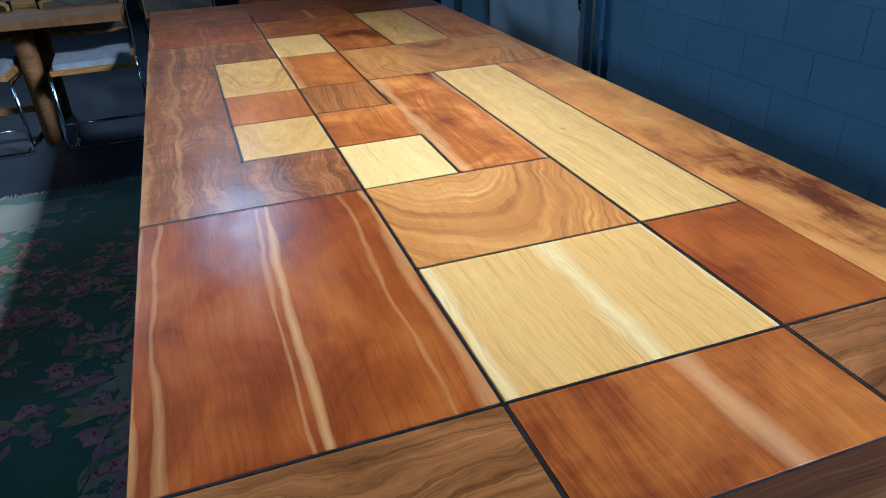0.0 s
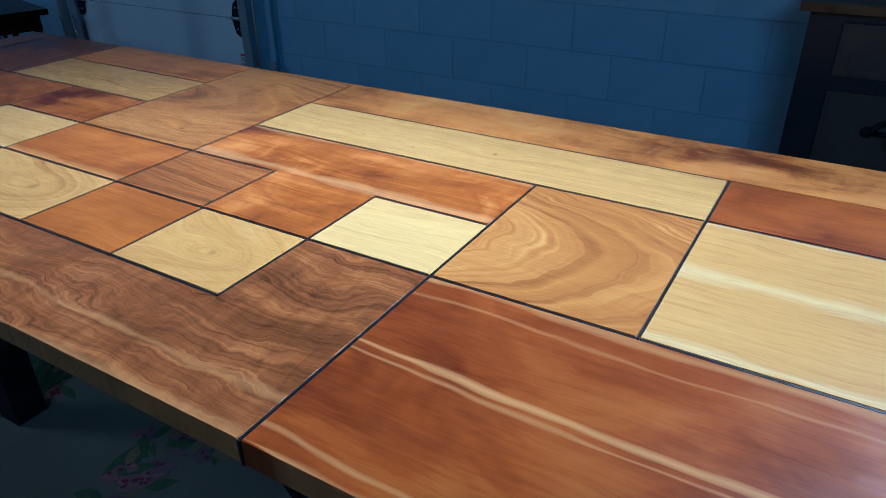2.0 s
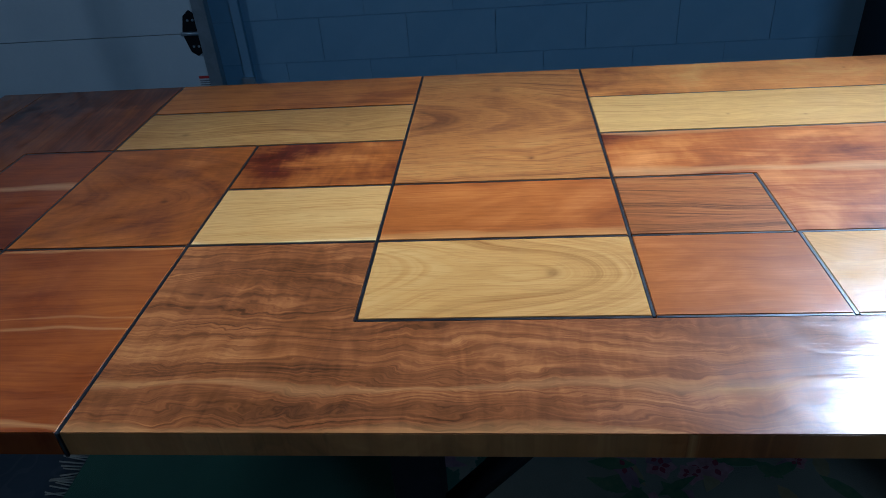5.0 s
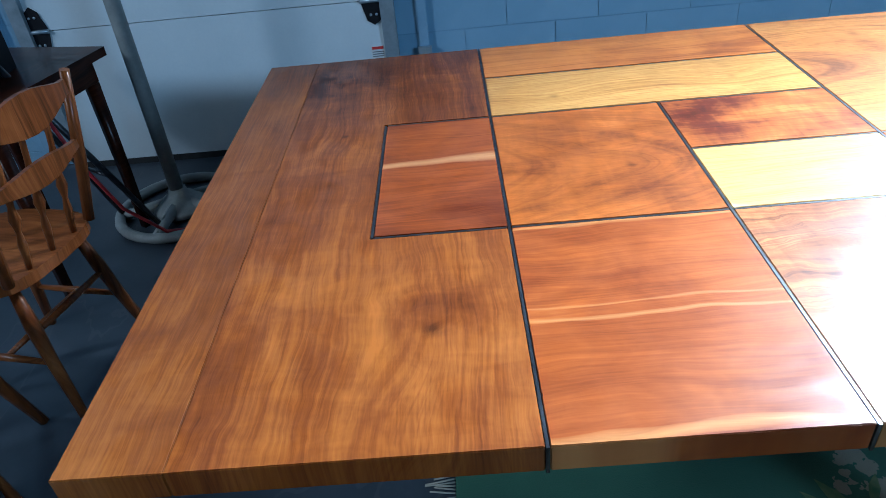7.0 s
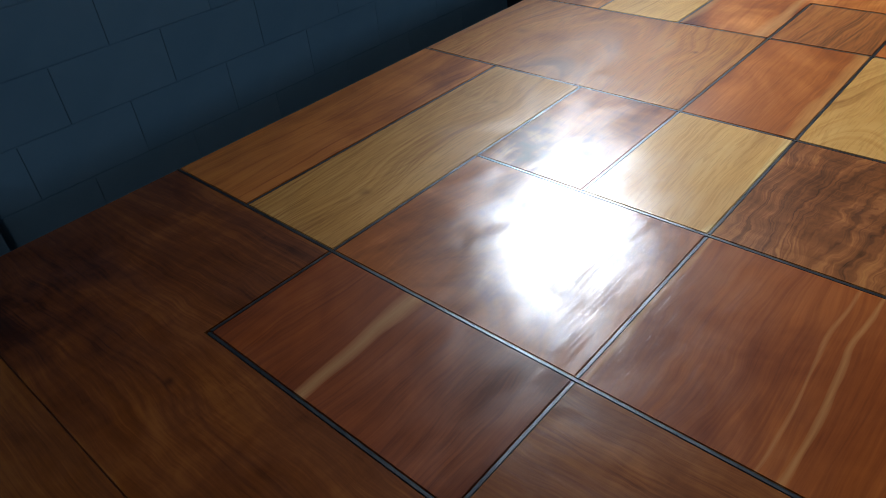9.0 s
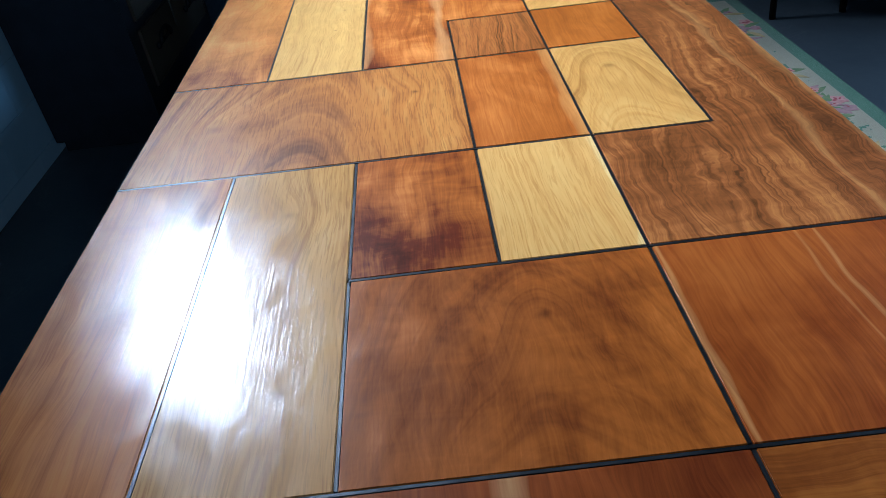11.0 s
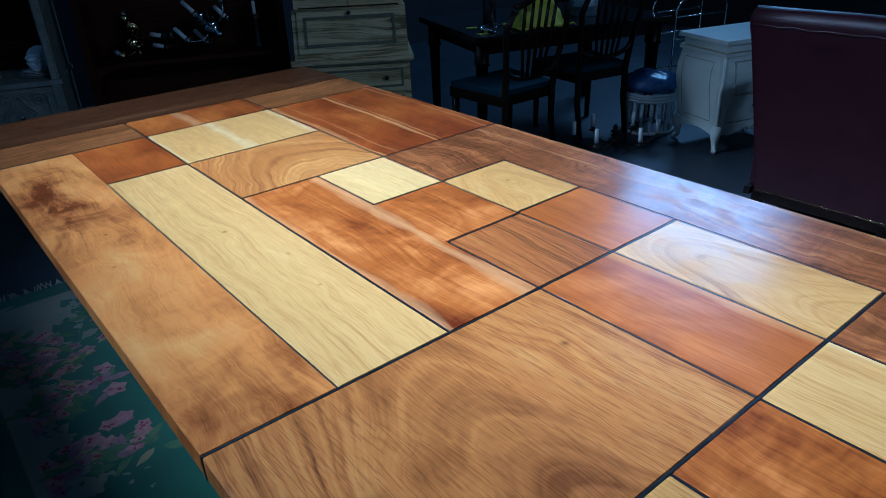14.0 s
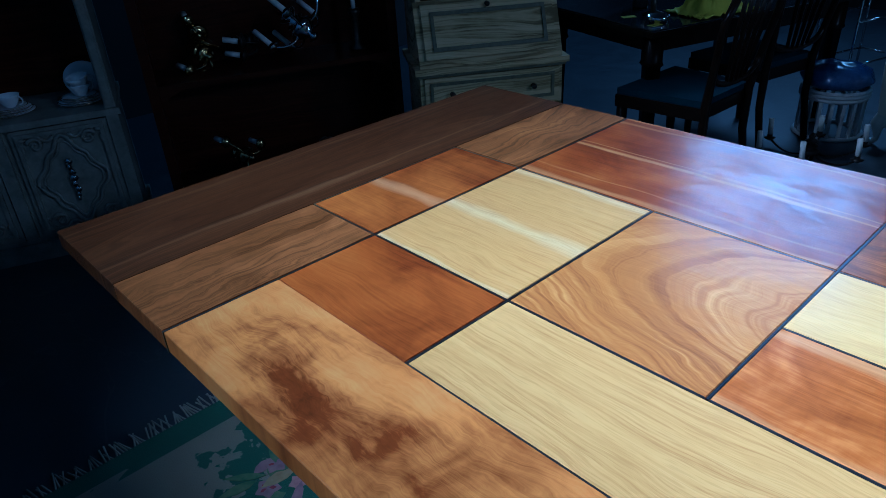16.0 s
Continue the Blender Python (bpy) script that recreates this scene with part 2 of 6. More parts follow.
cord_grey = speckled("cord", (0.30, 0.29, 0.27), (0.42, 0.40, 0.37), 30, 0.5)
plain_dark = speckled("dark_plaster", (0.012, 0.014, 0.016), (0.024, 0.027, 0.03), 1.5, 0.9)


def painted_block():
    n = Nodes("blue_grey_painted_block", 0.62)
    c = n.coord()
    big = n.noise(c, 1.3, 3.0)
    mid = n.noise(c, 9.0, 4.0, 0.6)
    pits = n.noise(c, 85.0, 3.0, 0.7)
    r = n.random()
    t = n.m("ADD", n.m("ADD", n.m("MULTIPLY", big, 0.5), n.m("MULTIPLY", mid, 0.35)), n.m("MULTIPLY", r, 0.15))
    n.colour(n.ramp(t, ((0.25, (0.25, 0.41, 0.55)), (0.75, (0.34, 0.50, 0.63)))))
    n.bump(n.m("ADD", mid, n.m("MULTIPLY", n.m("LESS_THAN", pits, 0.36), -1.2)), 0.5, 0.005)
    return n.mat


def concrete():
    n = Nodes("blue_painted_concrete", 0.42)
    c = n.coord()
    big = n.noise(c, 0.9, 4.0, 0.6, 0.4)
    mid = n.noise(c, 7.0, 5.0, 0.65)
    fine = n.noise(c, 60.0, 3.0)
    t = n.m("ADD", n.m("MULTIPLY", big, 0.6), n.m("ADD", n.m("MULTIPLY", mid, 0.3), n.m("MULTIPLY", fine, 0.1)))
    col = n.ramp(t, ((0.3, (0.024, 0.031, 0.040)), (0.55, (0.042, 0.053, 0.066)), (0.75, (0.078, 0.088, 0.098))))
    crack = n.noise(n.vec(*[n.m("MULTIPLY", s, 0.8) for s in n.xyz()]), 1.0, 5.0, 0.6, 1.0)
    k = n.m("LESS_THAN", n.m("ABSOLUTE", n.m("SUBTRACT", crack, 0.5)), 0.0035)
    n.colour(n.mix(n.m("MULTIPLY", k, 0.25), col, (0.10, 0.105, 0.11)))
    n.put(n.b.inputs["Roughness"], n.m("ADD", 0.3, n.m("MULTIPLY", mid, 0.3)))
    n.bump(mid, 0.2, 0.004)
    return n.mat


def rug_pile():
    """Green wool field with a cream medallion and cream corner sprays."""
    n = Nodes("green_wool_pile", 0.95, 0.0, 0.2)
    x, y, z = n.xyz()
    c = n.coord()
    w1 = n.m("SUBTRACT", n.noise(c, 5.0, 3.0, 0.6), 0.5)
    w2 = n.m("SUBTRACT", n.noise(c, 14.0, 4.0, 0.6), 0.5)
    ex = n.m("DIVIDE", x, 0.62)
    ey = n.m("DIVIDE", y, 0.95)
    d = n.m("ADD", n.m("SQRT", n.m("ADD", n.m("MULTIPLY", ex, ex), n.m("MULTIPLY", ey, ey))), n.m("ADD", n.m("MULTIPLY", w1, 0.7), n.m("MULTIPLY", w2, 0.9)))
    medal = n.m("LESS_THAN", d, 1.0)
    ax = n.m("SUBTRACT", 1.40, n.m("ABSOLUTE", x))
    ay = n.m("SUBTRACT", 1.885, n.m("ABSOLUTE", y))
    edge = n.m("MINIMUM", ax, ay)
    corner = n.m("ADD", n.m("ADD", ax, ay), n.m("ADD", n.m("MULTIPLY", w1, 0.9), n.m("MULTIPLY", w2, 0.9)))
    spray = n.m("MULTIPLY", n.m("LESS_THAN", corner, 0.78), n.m("GREATER_THAN", edge, 0.10))
    side = n.m("MULTIPLY", n.m("LESS_THAN", n.m("ADD", ax, n.m("ADD", n.m("MULTIPLY", w1, 0.5), n.m("MULTIPLY", w2, 0.7))), 0.22), n.m("GREATER_THAN", edge, 0.07))
    cream = n.m("MAXIMUM", medal, n.m("MAXIMUM", spray, side))
    wool = n.noise(c, 260.0, 2.0)
    shade = n.noise(c, 3.0, 3.0)
    g = n.ramp(n.m("ADD", n.m("MULTIPLY", shade, 0.75), n.m("MULTIPLY", wool, 0.25)), ((0.3, (0.020, 0.070, 0.040)), (0.7, (0.042, 0.125, 0.068))))
    k = n.ramp(n.m("ADD", n.m("MULTIPLY", shade, 0.75), n.m("MULTIPLY", wool, 0.25)), ((0.3, (0.17, 0.155, 0.105)), (0.7, (0.28, 0.25, 0.175))))
    n.colour(n.mix(cream, g, k))
    n.b.inputs["Sheen Weight"].default_value = 0.3
    n.bump(n.m("ADD", wool, n.m("MULTIPLY", cream, 0.8)), 0.5, 0.003)
    return n.mat


BLOCK, FLOOR, RUG = painted_block(), concrete(), rug_pile()
mortar = speckled("blue_grey_mortar", (0.22, 0.36, 0.49), (0.30, 0.44, 0.57), 6, 0.75)


# ---- building blocks ----
def box(bm, x0, x1, y0, y1, z0, z1, m=0):
    vs = [bm.verts.new((x, y, z)) for z in (z0, z1) for x, y in ((x0, y0), (x1, y0), (x1, y1), (x0, y1))]
    for f in ((3, 2, 1, 0), (4, 5, 6, 7), (0, 1, 5, 4), (1, 2, 6, 5), (2, 3, 7, 6), (3, 0, 4, 7)):
        bm.faces.new([vs[i] for i in f]).material_index = m


def prism(bm, poly, z0, z1, m=0):
    lo = [bm.verts.new((x, y, z0)) for x, y in poly]
    hi = [bm.verts.new((x, y, z1)) for x, y in poly]
    bm.faces.new(hi).material_index = m
    bm.faces.new(lo[::-1]).material_index = m
    for i in range(len(poly)):
        j = (i + 1) % len(poly)
        bm.faces.new((lo[i], lo[j], hi[j], hi[i])).material_index = m


def side_prism(bm, poly, y0, y1, m=0):
    """A prism over a polygon in x and z, from y0 to y1."""
    a = [bm.verts.new((x, y0, z)) for x, z in poly]
    b = [bm.verts.new((x, y1, z)) for x, z in poly]
    bm.faces.new(a).material_index = m
    bm.faces.new(b[::-1]).material_index = m
    for i in range(len(poly)):
        j = (i + 1) % len(poly)
        bm.faces.new((a[j], a[i], b[i], b[j])).material_index = m


def tube(bm, pts, r, n=8, m=0, closed=False):
    """A round bar through points; r may be a list, one radius a point."""
    pts = [Vector(p) for p in pts]
    rs = r if isinstance(r, (list, tuple)) else [r] * len(pts)
    rings, k = [], len(pts)
    ref = Vector((0.31, 0.17, 0.93))
    for i, p in enumerate(pts):
        a = pts[(i - 1) % k] if closed or i else pts[0]
        b = pts[(i + 1) % k] if closed or i < k - 1 else pts[-1]
        d = (b - a).normalized()
        s = d.cross(ref)
        s = (s if s.length > 0.05 else d.cross(Vector((1, 0, 0)))).normalized()
        o = d.cross(s)
        rings.append([bm.verts.new(p + (s * math.cos(q) + o * math.sin(q)) * rs[i]) for q in (2 * math.pi * j / n for j in range(n))])
    for i in range(k if closed else k - 1):
        a, b = rings[i], rings[(i + 1) % k]
        for j in range(n):
            f = bm.faces.new((a[j], a[(j + 1) % n], b[(j + 1) % n], b[j]))
            f.smooth, f.material_index = True, m
    if not closed:
        bm.faces.new(rings[0][::-1]).material_index = m
        bm.faces.new(rings[-1]).material_index = m


def lathe(bm, prof, n=20, at=(0, 0, 0), m=0, tilt=None):
    """A turned shape from rows of radius and height."""
    mt = Matrix.Translation(at) @ (tilt if tilt else Matrix())
    rings = [[bm.verts.new(mt @ Vector((r * math.cos(2 * math.pi * j / n), r * math.sin(2 * math.pi * j / n), z))) for j in range(n)] for r, z in prof]
    for a, b in zip(rings, rings[1:]):
        for j in range(n):
            f = bm.faces.new((a[j], a[(j + 1) % n], b[(j + 1) % n], b[j]))
            f.smooth, f.material_index = True, m
    bm.faces.new(rings[0][::-1]).material_index = m
    bm.faces.new(rings[-1]).material_index = m


def blob(bm, at, sx, sy, sz, m=0, seg=12):
    g = bmesh.ops.create_uvsphere(bm, u_segments=seg, v_segments=max(6, seg // 2), radius=1.0)
    for v in g["verts"]:
        v.co = Vector((v.co.x * sx + at[0], v.co.y * sy + at[1], v.co.z * sz + at[2]))
        for f in v.link_faces:
            f.smooth, f.material_index = True, m


def bevel(bm, w, seg=2, angle=25):
    es = [e for e in bm.edges if len(e.link_faces) == 2 and e.calc_face_angle(0) > radians(angle)]
    bmesh.ops.bevel(bm, geom=es, offset=w, segments=seg, affect="EDGES", clamp_overlap=True)


def part(name, bm, material, parent=None, label="", at=None):
    bmesh.ops.recalc_face_normals(bm, faces=bm.faces)
    me = bpy.data.meshes.new(name)
    bm.to_mesh(me)
    bm.free()
    for mt in material if isinstance(material, (list, tuple)) else [material]:
        me.materials.append(mt)
    ob = new(name, me)
    if parent:
        ob.parent = parent
    if at is not None:
        ob.matrix_basis = at
    if label:
        tagged(ob, label)
    return ob


def thing(name, m, label, category, group="", kind=""):
    ob = new(name)
    ob.matrix_basis = m
    ob.empty_display_size = 0.1
    return tagged(ob, label, category, group, kind)


def boxpart(name, b, material, parent, bev=0.003, label=""):
    bm = bmesh.new()
    box(bm, *b)
    if bev:
        bevel(bm, bev, 2)
    return part(name, bm, material, parent, label)


def structure(name, bm, material, label):
    return tagged(part(name, bm, material), label, name.split("_")[0], kind="structure")


# ---- the room ----
WALL = 1.86
X0, Y0, Y1, TOP = -6.6, -5.4, 6.6, 4.6

bm = bmesh.new()
box(bm, X0 - 0.2, WALL + 0.4, Y0 - 0.2, Y1 + 0.2, -0.2, 0.0)
structure("floor", bm, FLOOR, "blue-grey painted concrete floor, stained and cracked")
bm = bmesh.new()
box(bm, X0 - 0.2, WALL + 0.4, Y0 - 0.2, Y1 + 0.2, TOP, TOP + 0.2)
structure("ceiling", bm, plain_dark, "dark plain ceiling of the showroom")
# unseen slab, added to keep steep window light off the floor by the wall
bm = bmesh.new()
box(bm, WALL + 0.4, WALL + 0.58, Y0 - 0.2, Y1 + 0.2, TOP, TOP + 0.12)
structure("eave", bm, plain_dark, "unseen dark slab added outside the block wall to hold back light")


def wall_with_hole(name, axis, a, b, lo, hi, hole, material, label):
    """A wall between a and b across one axis, running lo to hi along the other, with one opening (l, h, z0, z1)."""
    bm = bmesh.new()
    l, h, z0, z1 = hole
    for p, q, r, s in ((lo, l, 0, TOP), (h, hi, 0, TOP), (l, h, 0, z0), (l, h, z1, TOP)):
        if q - p > 0.001 and s - r > 0.001:
            if axis == "x":
                box(bm, a, b, p, q, r, s)
            else:
                box(bm, p, q, a, b, r, s)
    return structure(name, bm, material, label)


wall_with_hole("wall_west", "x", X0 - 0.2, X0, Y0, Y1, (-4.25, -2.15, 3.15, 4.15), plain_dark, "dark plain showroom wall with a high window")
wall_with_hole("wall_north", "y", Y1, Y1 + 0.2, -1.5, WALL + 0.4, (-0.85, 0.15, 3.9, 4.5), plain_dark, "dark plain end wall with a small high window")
# this opening is made up, to let the north-west fill lamp in
wall_with_hole("wall_north_west", "y", Y1, Y1 + 0.2, X0 - 0.2, -1.5, (-3.7, -2.1, 3.5, 4.5), plain_dark, "dark plain end wall with an added opening for the fill lamp")
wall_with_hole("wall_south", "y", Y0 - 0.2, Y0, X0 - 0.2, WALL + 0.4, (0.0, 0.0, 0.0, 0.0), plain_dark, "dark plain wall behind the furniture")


def window(name, axis, at, lo, hi, z0, z1, label):
    w = tagged(new(name), label, "window", kind="structure")
    d = 0.05

    def bar(nm, p, q, r, s):
        bm = bmesh.new()
        if axis == "x":
            box(bm, at, at + d, p, q, r, s)
        else:
            box(bm, p, q, at, at + d, r, s)
        part(nm, bm, black_iron, w)

    for p, q, r, s in ((lo, lo + 0.05, z0, z1), (hi - 0.05, hi, z0, z1), (lo + 0.05, hi - 0.05, z0, z0 + 0.05), (lo + 0.05, hi - 0.05, z1 - 0.05, z1)):
        bar("window_frame", p, q, r, s)


window("window_1", "x", WALL + 0.33, -3.4, -1.2, 2.96, 4.25, "high steel-framed window in the block wall")
window("window_2", "x", X0 - 0.12, -4.25, -2.15, 3.15, 4.15, "high window in the far showroom wall")
# unseen frame, added only to go with the fill lamp
window("window_4", "y", Y1 + 0.1, -3.7, -2.1, 3.5, 4.5, "unseen window frame added in the end wall around the fill lamp")
window("window_3", "y", Y1 + 0.1, -0.85, 0.15, 3.9, 4.5, "small high window in the end wall")

# block wall: mortar core, then blocks standing 3 mm proud
DOOR0, DOOR1, DOORTOP = 1.80, 3.40, 2.30
bm = bmesh.new()
for y0, y1, z0, z1 in ((Y0, -3.4, 0, TOP), (-3.4, -1.2, 0, 2.96), (-3.4, -1.2, 4.25, TOP), (-1.2, DOOR0, 0, TOP), (DOOR0, DOOR1, DOORTOP, TOP), (DOOR1, Y1, 0, TOP)):
    box(bm, WALL + 0.003, WALL + 0.4, y0, y1, z0, z1)
wall_east = structure("wall_east", bm, mortar, "blue-grey painted concrete block wall")

# the overhead door: four flat sections, bottom seal, hinges, tracks
door_white = speckled("white_steel_door", (0.60, 0.66, 0.68), (0.70, 0.75, 0.76), 2.0, 0.45)
rubber = speckled("rubber_seal", (0.012, 0.012, 0.012), (0.03, 0.03, 0.03), 20, 0.8)
galvanised = speckled("galvanised_steel", (0.30, 0.36, 0.40), (0.46, 0.52, 0.56), 18, 0.4, 0.5)
door = tagged(new("door_1"), "white sectional overhead garage door, closed, with black hinges", "door", kind="structure")
for i in range(4):
    z0 = 0.03 + (0.0 if i == 0 else 0.638 + (i - 1) * 0.53)
    z1 = 0.03 + 0.638 + i * 0.53 - 0.004
    boxpart("door_section", (WALL - 0.055, WALL - 0.01, DOOR0 + 0.03, DOOR1 - 0.03, z0, min(z1, DOORTOP)), door_white, door, 0.004)
boxpart("bottom_seal", (WALL - 0.06, WALL - 0.005, DOOR0 + 0.03, DOOR1 - 0.03, 0.0, 0.03), rubber, door, 0.004)
for y in (DOOR0 + 0.066, DOOR1 - 0.06):
    for z in (0.668, 1.198, 1.728):
        bm = bmesh.new()
        lo = [(y, z - 0.105), (y + 0.03, z - 0.085), (y + 0.052, z), (y + 0.03, z + 0.08), (y, z + 0.105), (y - 0.03, z + 0.08), (y - 0.052, z), (y - 0.03, z - 0.085)]
        a = [bm.verts.new((WALL - 0.056, p, q)) for p, q in lo]
        b = [bm.verts.new((WALL - 0.064, p, q)) for p, q in lo]
        bm.faces.new(a)
        bm.faces.new(b[::-1])
        for i in range(8):
            bm.faces.new((a[i], a[(i + 1) % 8], b[(i + 1) % 8], b[i]))
        hinge = part("hinge", bm, black_iron, door, "black iron hinge plate")
        bm = bmesh.new()
        tube(bm, ((WALL - 0.068, y - 0.055, z), (WALL - 0.068, y + 0.055, z)), 0.009, 8)
        part("hinge_pin", bm, galvanised, hinge)
        for q in (-0.06, 0.06):
            for p in (-0.012, 0.012):
                bm = bmesh.new()
                lathe(bm, ((0.006, 0.0), (0.006, 0.003), (0.003, 0.005)), 8, tilt=Matrix.Rotation(radians(-90), 4, "Y"))
                part("bolt", bm, galvanised, hinge, at=pose(WALL - 0.064, y + p, z + q))
for y in (DOOR0 + 0.005, DOOR1 - 0.005):
    bm = bmesh.new()
    box(bm, WALL - 0.085, WALL - 0.08, y - 0.03, y + 0.03, 0.05, 2.6)
    box(bm, WALL - 0.08, WALL - 0.035, y - 0.03, y - 0.026, 0.05, 2.6)
    box(bm, WALL - 0.08, WALL - 0.035, y + 0.026, y + 0.03, 0.05, 2.6)
    part("track", bm, galvanised, door, "galvanised steel door track")
for y in (DOOR0 - 0.14, DOOR1 + 0.14):
    bm = bmesh.new()
    box(bm, WALL - 0.03, WALL - 0.001, y - 0.02, y + 0.02, 0.0, 2.6)
    bevel(bm, 0.004)
    part("jamb", bm, mortar, door, "blue-grey painted steel jamb angle")
    for z in (0.42, 1.0, 1.6):
        boxpart("bracket", (WALL - 0.05, WALL - 0.031, y - 0.03, y + 0.03, z - 0.02, z + 0.02), galvanised, door, 0.002)
red_ink = speckled("red_print", (0.5, 0.03, 0.03), (0.62, 0.06, 0.05), 20, 0.6)
paper_white = speckled("paper", (0.62, 0.63, 0.62), (0.72, 0.72, 0.7), 12, 0.7)
grey_ink = speckled("grey_print", (0.14, 0.14, 0.15), (0.22, 0.22, 0.23), 20, 0.7)
bm = bmesh.new()
box(bm, WALL - 0.0585, WALL - 0.056, 1.84, 1.90, 0.40, 0.468)
lab = part("warning_label", bm, paper_white, door, "white warning label with a red band and grey print")
for z0, z1, mt in ((0.453, 0.465, red_ink), (0.402, 0.408, red_ink), (0.440, 0.444, grey_ink), (0.430, 0.434, grey_ink), (0.420, 0.424, grey_ink)):
    bm = bmesh.new()
    box(bm, WALL - 0.0597, WALL - 0.0586, 1.845, 1.895, z0, z1)
    part("print_bar", bm, mt, lab)

# rug
RUGX, RUGY = -0.38, -0.27
rug = thing("rug", pose(RUGX, RUGY, 0.0), "green wool rug with cream medallion and pink floral sprays", "rug")
bm = bmesh.new()
box(bm, -1.40, 1.40, -1.885, 1.885, 0.0, 0.012)
part("rug_body", bm, RUG, rug)
fringe_wool = speckled("cream_fringe", (0.28, 0.265, 0.21), (0.40, 0.375, 0.31), 30, 0.95)
rnd = random.Random(4)
for e in (-1, 1):
    bm = bmesh.new()
    for i in range(260):
        x = -1.39 + 2.78 * i / 259
        l = 0.05 + 0.035 * rnd.random()
        k = rnd.uniform(-0.02, 0.02)
        y = e * 1.885
        tube(bm, ((x, y, 0.008), (x + k * 0.5, y + e * l * 0.5, 0.005), (x + k, y + e * l, 0.003)), 0.0028, 4)
    tagged(part("fringe", bm, fringe_wool, rug, "cream knotted fringe"), kind="stuff")
petal_mats = [speckled("rose_wool", (0.30, 0.13, 0.13), (0.47, 0.26, 0.245), 40, 0.95), speckled("wine_wool", (0.20, 0.03, 0.045), (0.30, 0.06, 0.075), 40, 0.95),
              speckled("leaf_wool", (0.05, 0.13, 0.06), (0.17, 0.2, 0.09), 30, 0.95), speckled("ochre_wool", (0.26, 0.19, 0.08), (0.36, 0.28, 0.15), 30, 0.95),
              speckled("mauve_wool", (0.20, 0.11, 0.13), (0.32, 0.19, 0.20), 30, 0.95)]


def leaf(bm, x, y, a, l, w, m):
    """A pointed leaf carved 1.5 mm proud of the pile."""
    c, s = math.cos(a), math.sin(a)
    pts = ((0, 0), (0.25 * l, w * 0.8), (0.55 * l, w), (0.8 * l, w * 0.5), (l, 0), (0.8 * l, -w * 0.5), (0.55 * l, -w), (0.25 * l, -w * 0.8))
    z = 0.0128 + rnd.random() * 0.0012
    hi = [bm.verts.new((x + c * p - s * q, y + s * p + c * q, z)) for p, q in pts]
    lo = [bm.verts.new((v.co.x, v.co.y, 0.0115)) for v in hi]
    bm.faces.new(hi).material_index = m
    for i in range(8):
        bm.faces.new((hi[i], lo[i], lo[(i + 1) % 8], hi[(i + 1) % 8])).material_index = m


def blossom(bm, x, y, r, m):
    a0 = rnd.random() * 6.3
    for i in range(5):
        a = a0 + i * 1.2566
        leaf(bm, x, y, a, r, r * 0.42, m)
    for i in range(5):
        a = a0 + 0.1 + i * 1.2566
        leaf(bm, x + math.cos(a) * r * 0.1, y + math.sin(a) * r * 0.1, a, r * 0.5, r * 0.17, 1)


bm = bmesh.new()
for i in range(130):
    if i >= 84:
        x, y = -rnd.uniform(0.45, 1.2), rnd.uniform(-1.5, 1.3)
    elif i < 26:
        a = 2 * math.pi * i / 26
        x, y = 0.66 * math.cos(a) + rnd.uniform(-0.1, 0.1), 1.0 * math.sin(a) + rnd.uniform(-0.12, 0.12)
    elif i >= 70:
        a = i * 2.4
        x, y = 0.2 * math.cos(a) + rnd.uniform(-0.1, 0.1), 0.05 + 0.35 * math.sin(a) + rnd.uniform(-0.1, 0.1)
    elif i < 46:
        sx, sy = rnd.choice((-1, 1)), rnd.choice((-1, 1))
        x, y = sx * rnd.uniform(0.85, 1.25), sy * rnd.uniform(1.2, 1.7)
    else:
        x, y = rnd.choice((-1, 1)) * rnd.uniform(1.0, 1.25), rnd.uniform(-1.4, 1.5)
    for k in range(9):
        a = rnd.random() * 6.3
        leaf(bm, x + rnd.uniform(-0.07, 0.07), y + rnd.uniform(-0.07, 0.07), a, rnd.uniform(0.07, 0.13), rnd.uniform(0.012, 0.022), rnd.choice((2, 2, 2, 3, 4)))
    for k in range(rnd.choice((3, 4, 5))):
        blossom(bm, x + rnd.uniform(-0.09, 0.09), y + rnd.uniform(-0.09, 0.09), rnd.uniform(0.026, 0.046), rnd.choice((0, 0, 4)))
tagged(part("floral_spray", bm, petal_mats, rug, "carved pink and wine blossoms with leaves"), kind="stuff")

# ---- the big inlaid table ----
XL = dict(e=-0.7316, x0=-0.487, x1=-0.2411, xm=-0.0021, x2=0.2413, x3=0.4905, w=0.7316)
YL = dict(A=-2.0753, a0=-1.7228, a1=-1.4827, m1=-1.0883, s1=-0.694, t1=-0.397, t2=-0.087, t2s=-0.094, u=0.2105, v=0.6906, w=1.0714, b1=1.4614, b0=1.708, c=1.932, B=2.0753)
TZ, TH = 0.77, 0.045
GAP = 0.0031
CH_D, CH_M, CH_L = (0.12, 0.018, 0.005), (0.31, 0.062, 0.012), (0.47, 0.14, 0.032)
OR_D, OR_M, OR_L = (0.20, 0.044, 0.009), (0.43, 0.135, 0.024), (0.60, 0.26, 0.062)
WA_D, WA_M, WA_L = (0.070, 0.022, 0.007), (0.20, 0.068, 0.019), (0.37, 0.155, 0.048)
OA_D, OA_M, OA_L = (0.38, 0.205, 0.060), (0.58, 0.365, 0.128), (0.69, 0.485, 0.205)

big_table = thing("dining_table", Matrix(), "very long dining table inlaid with cherry, walnut and oak panels", "table")


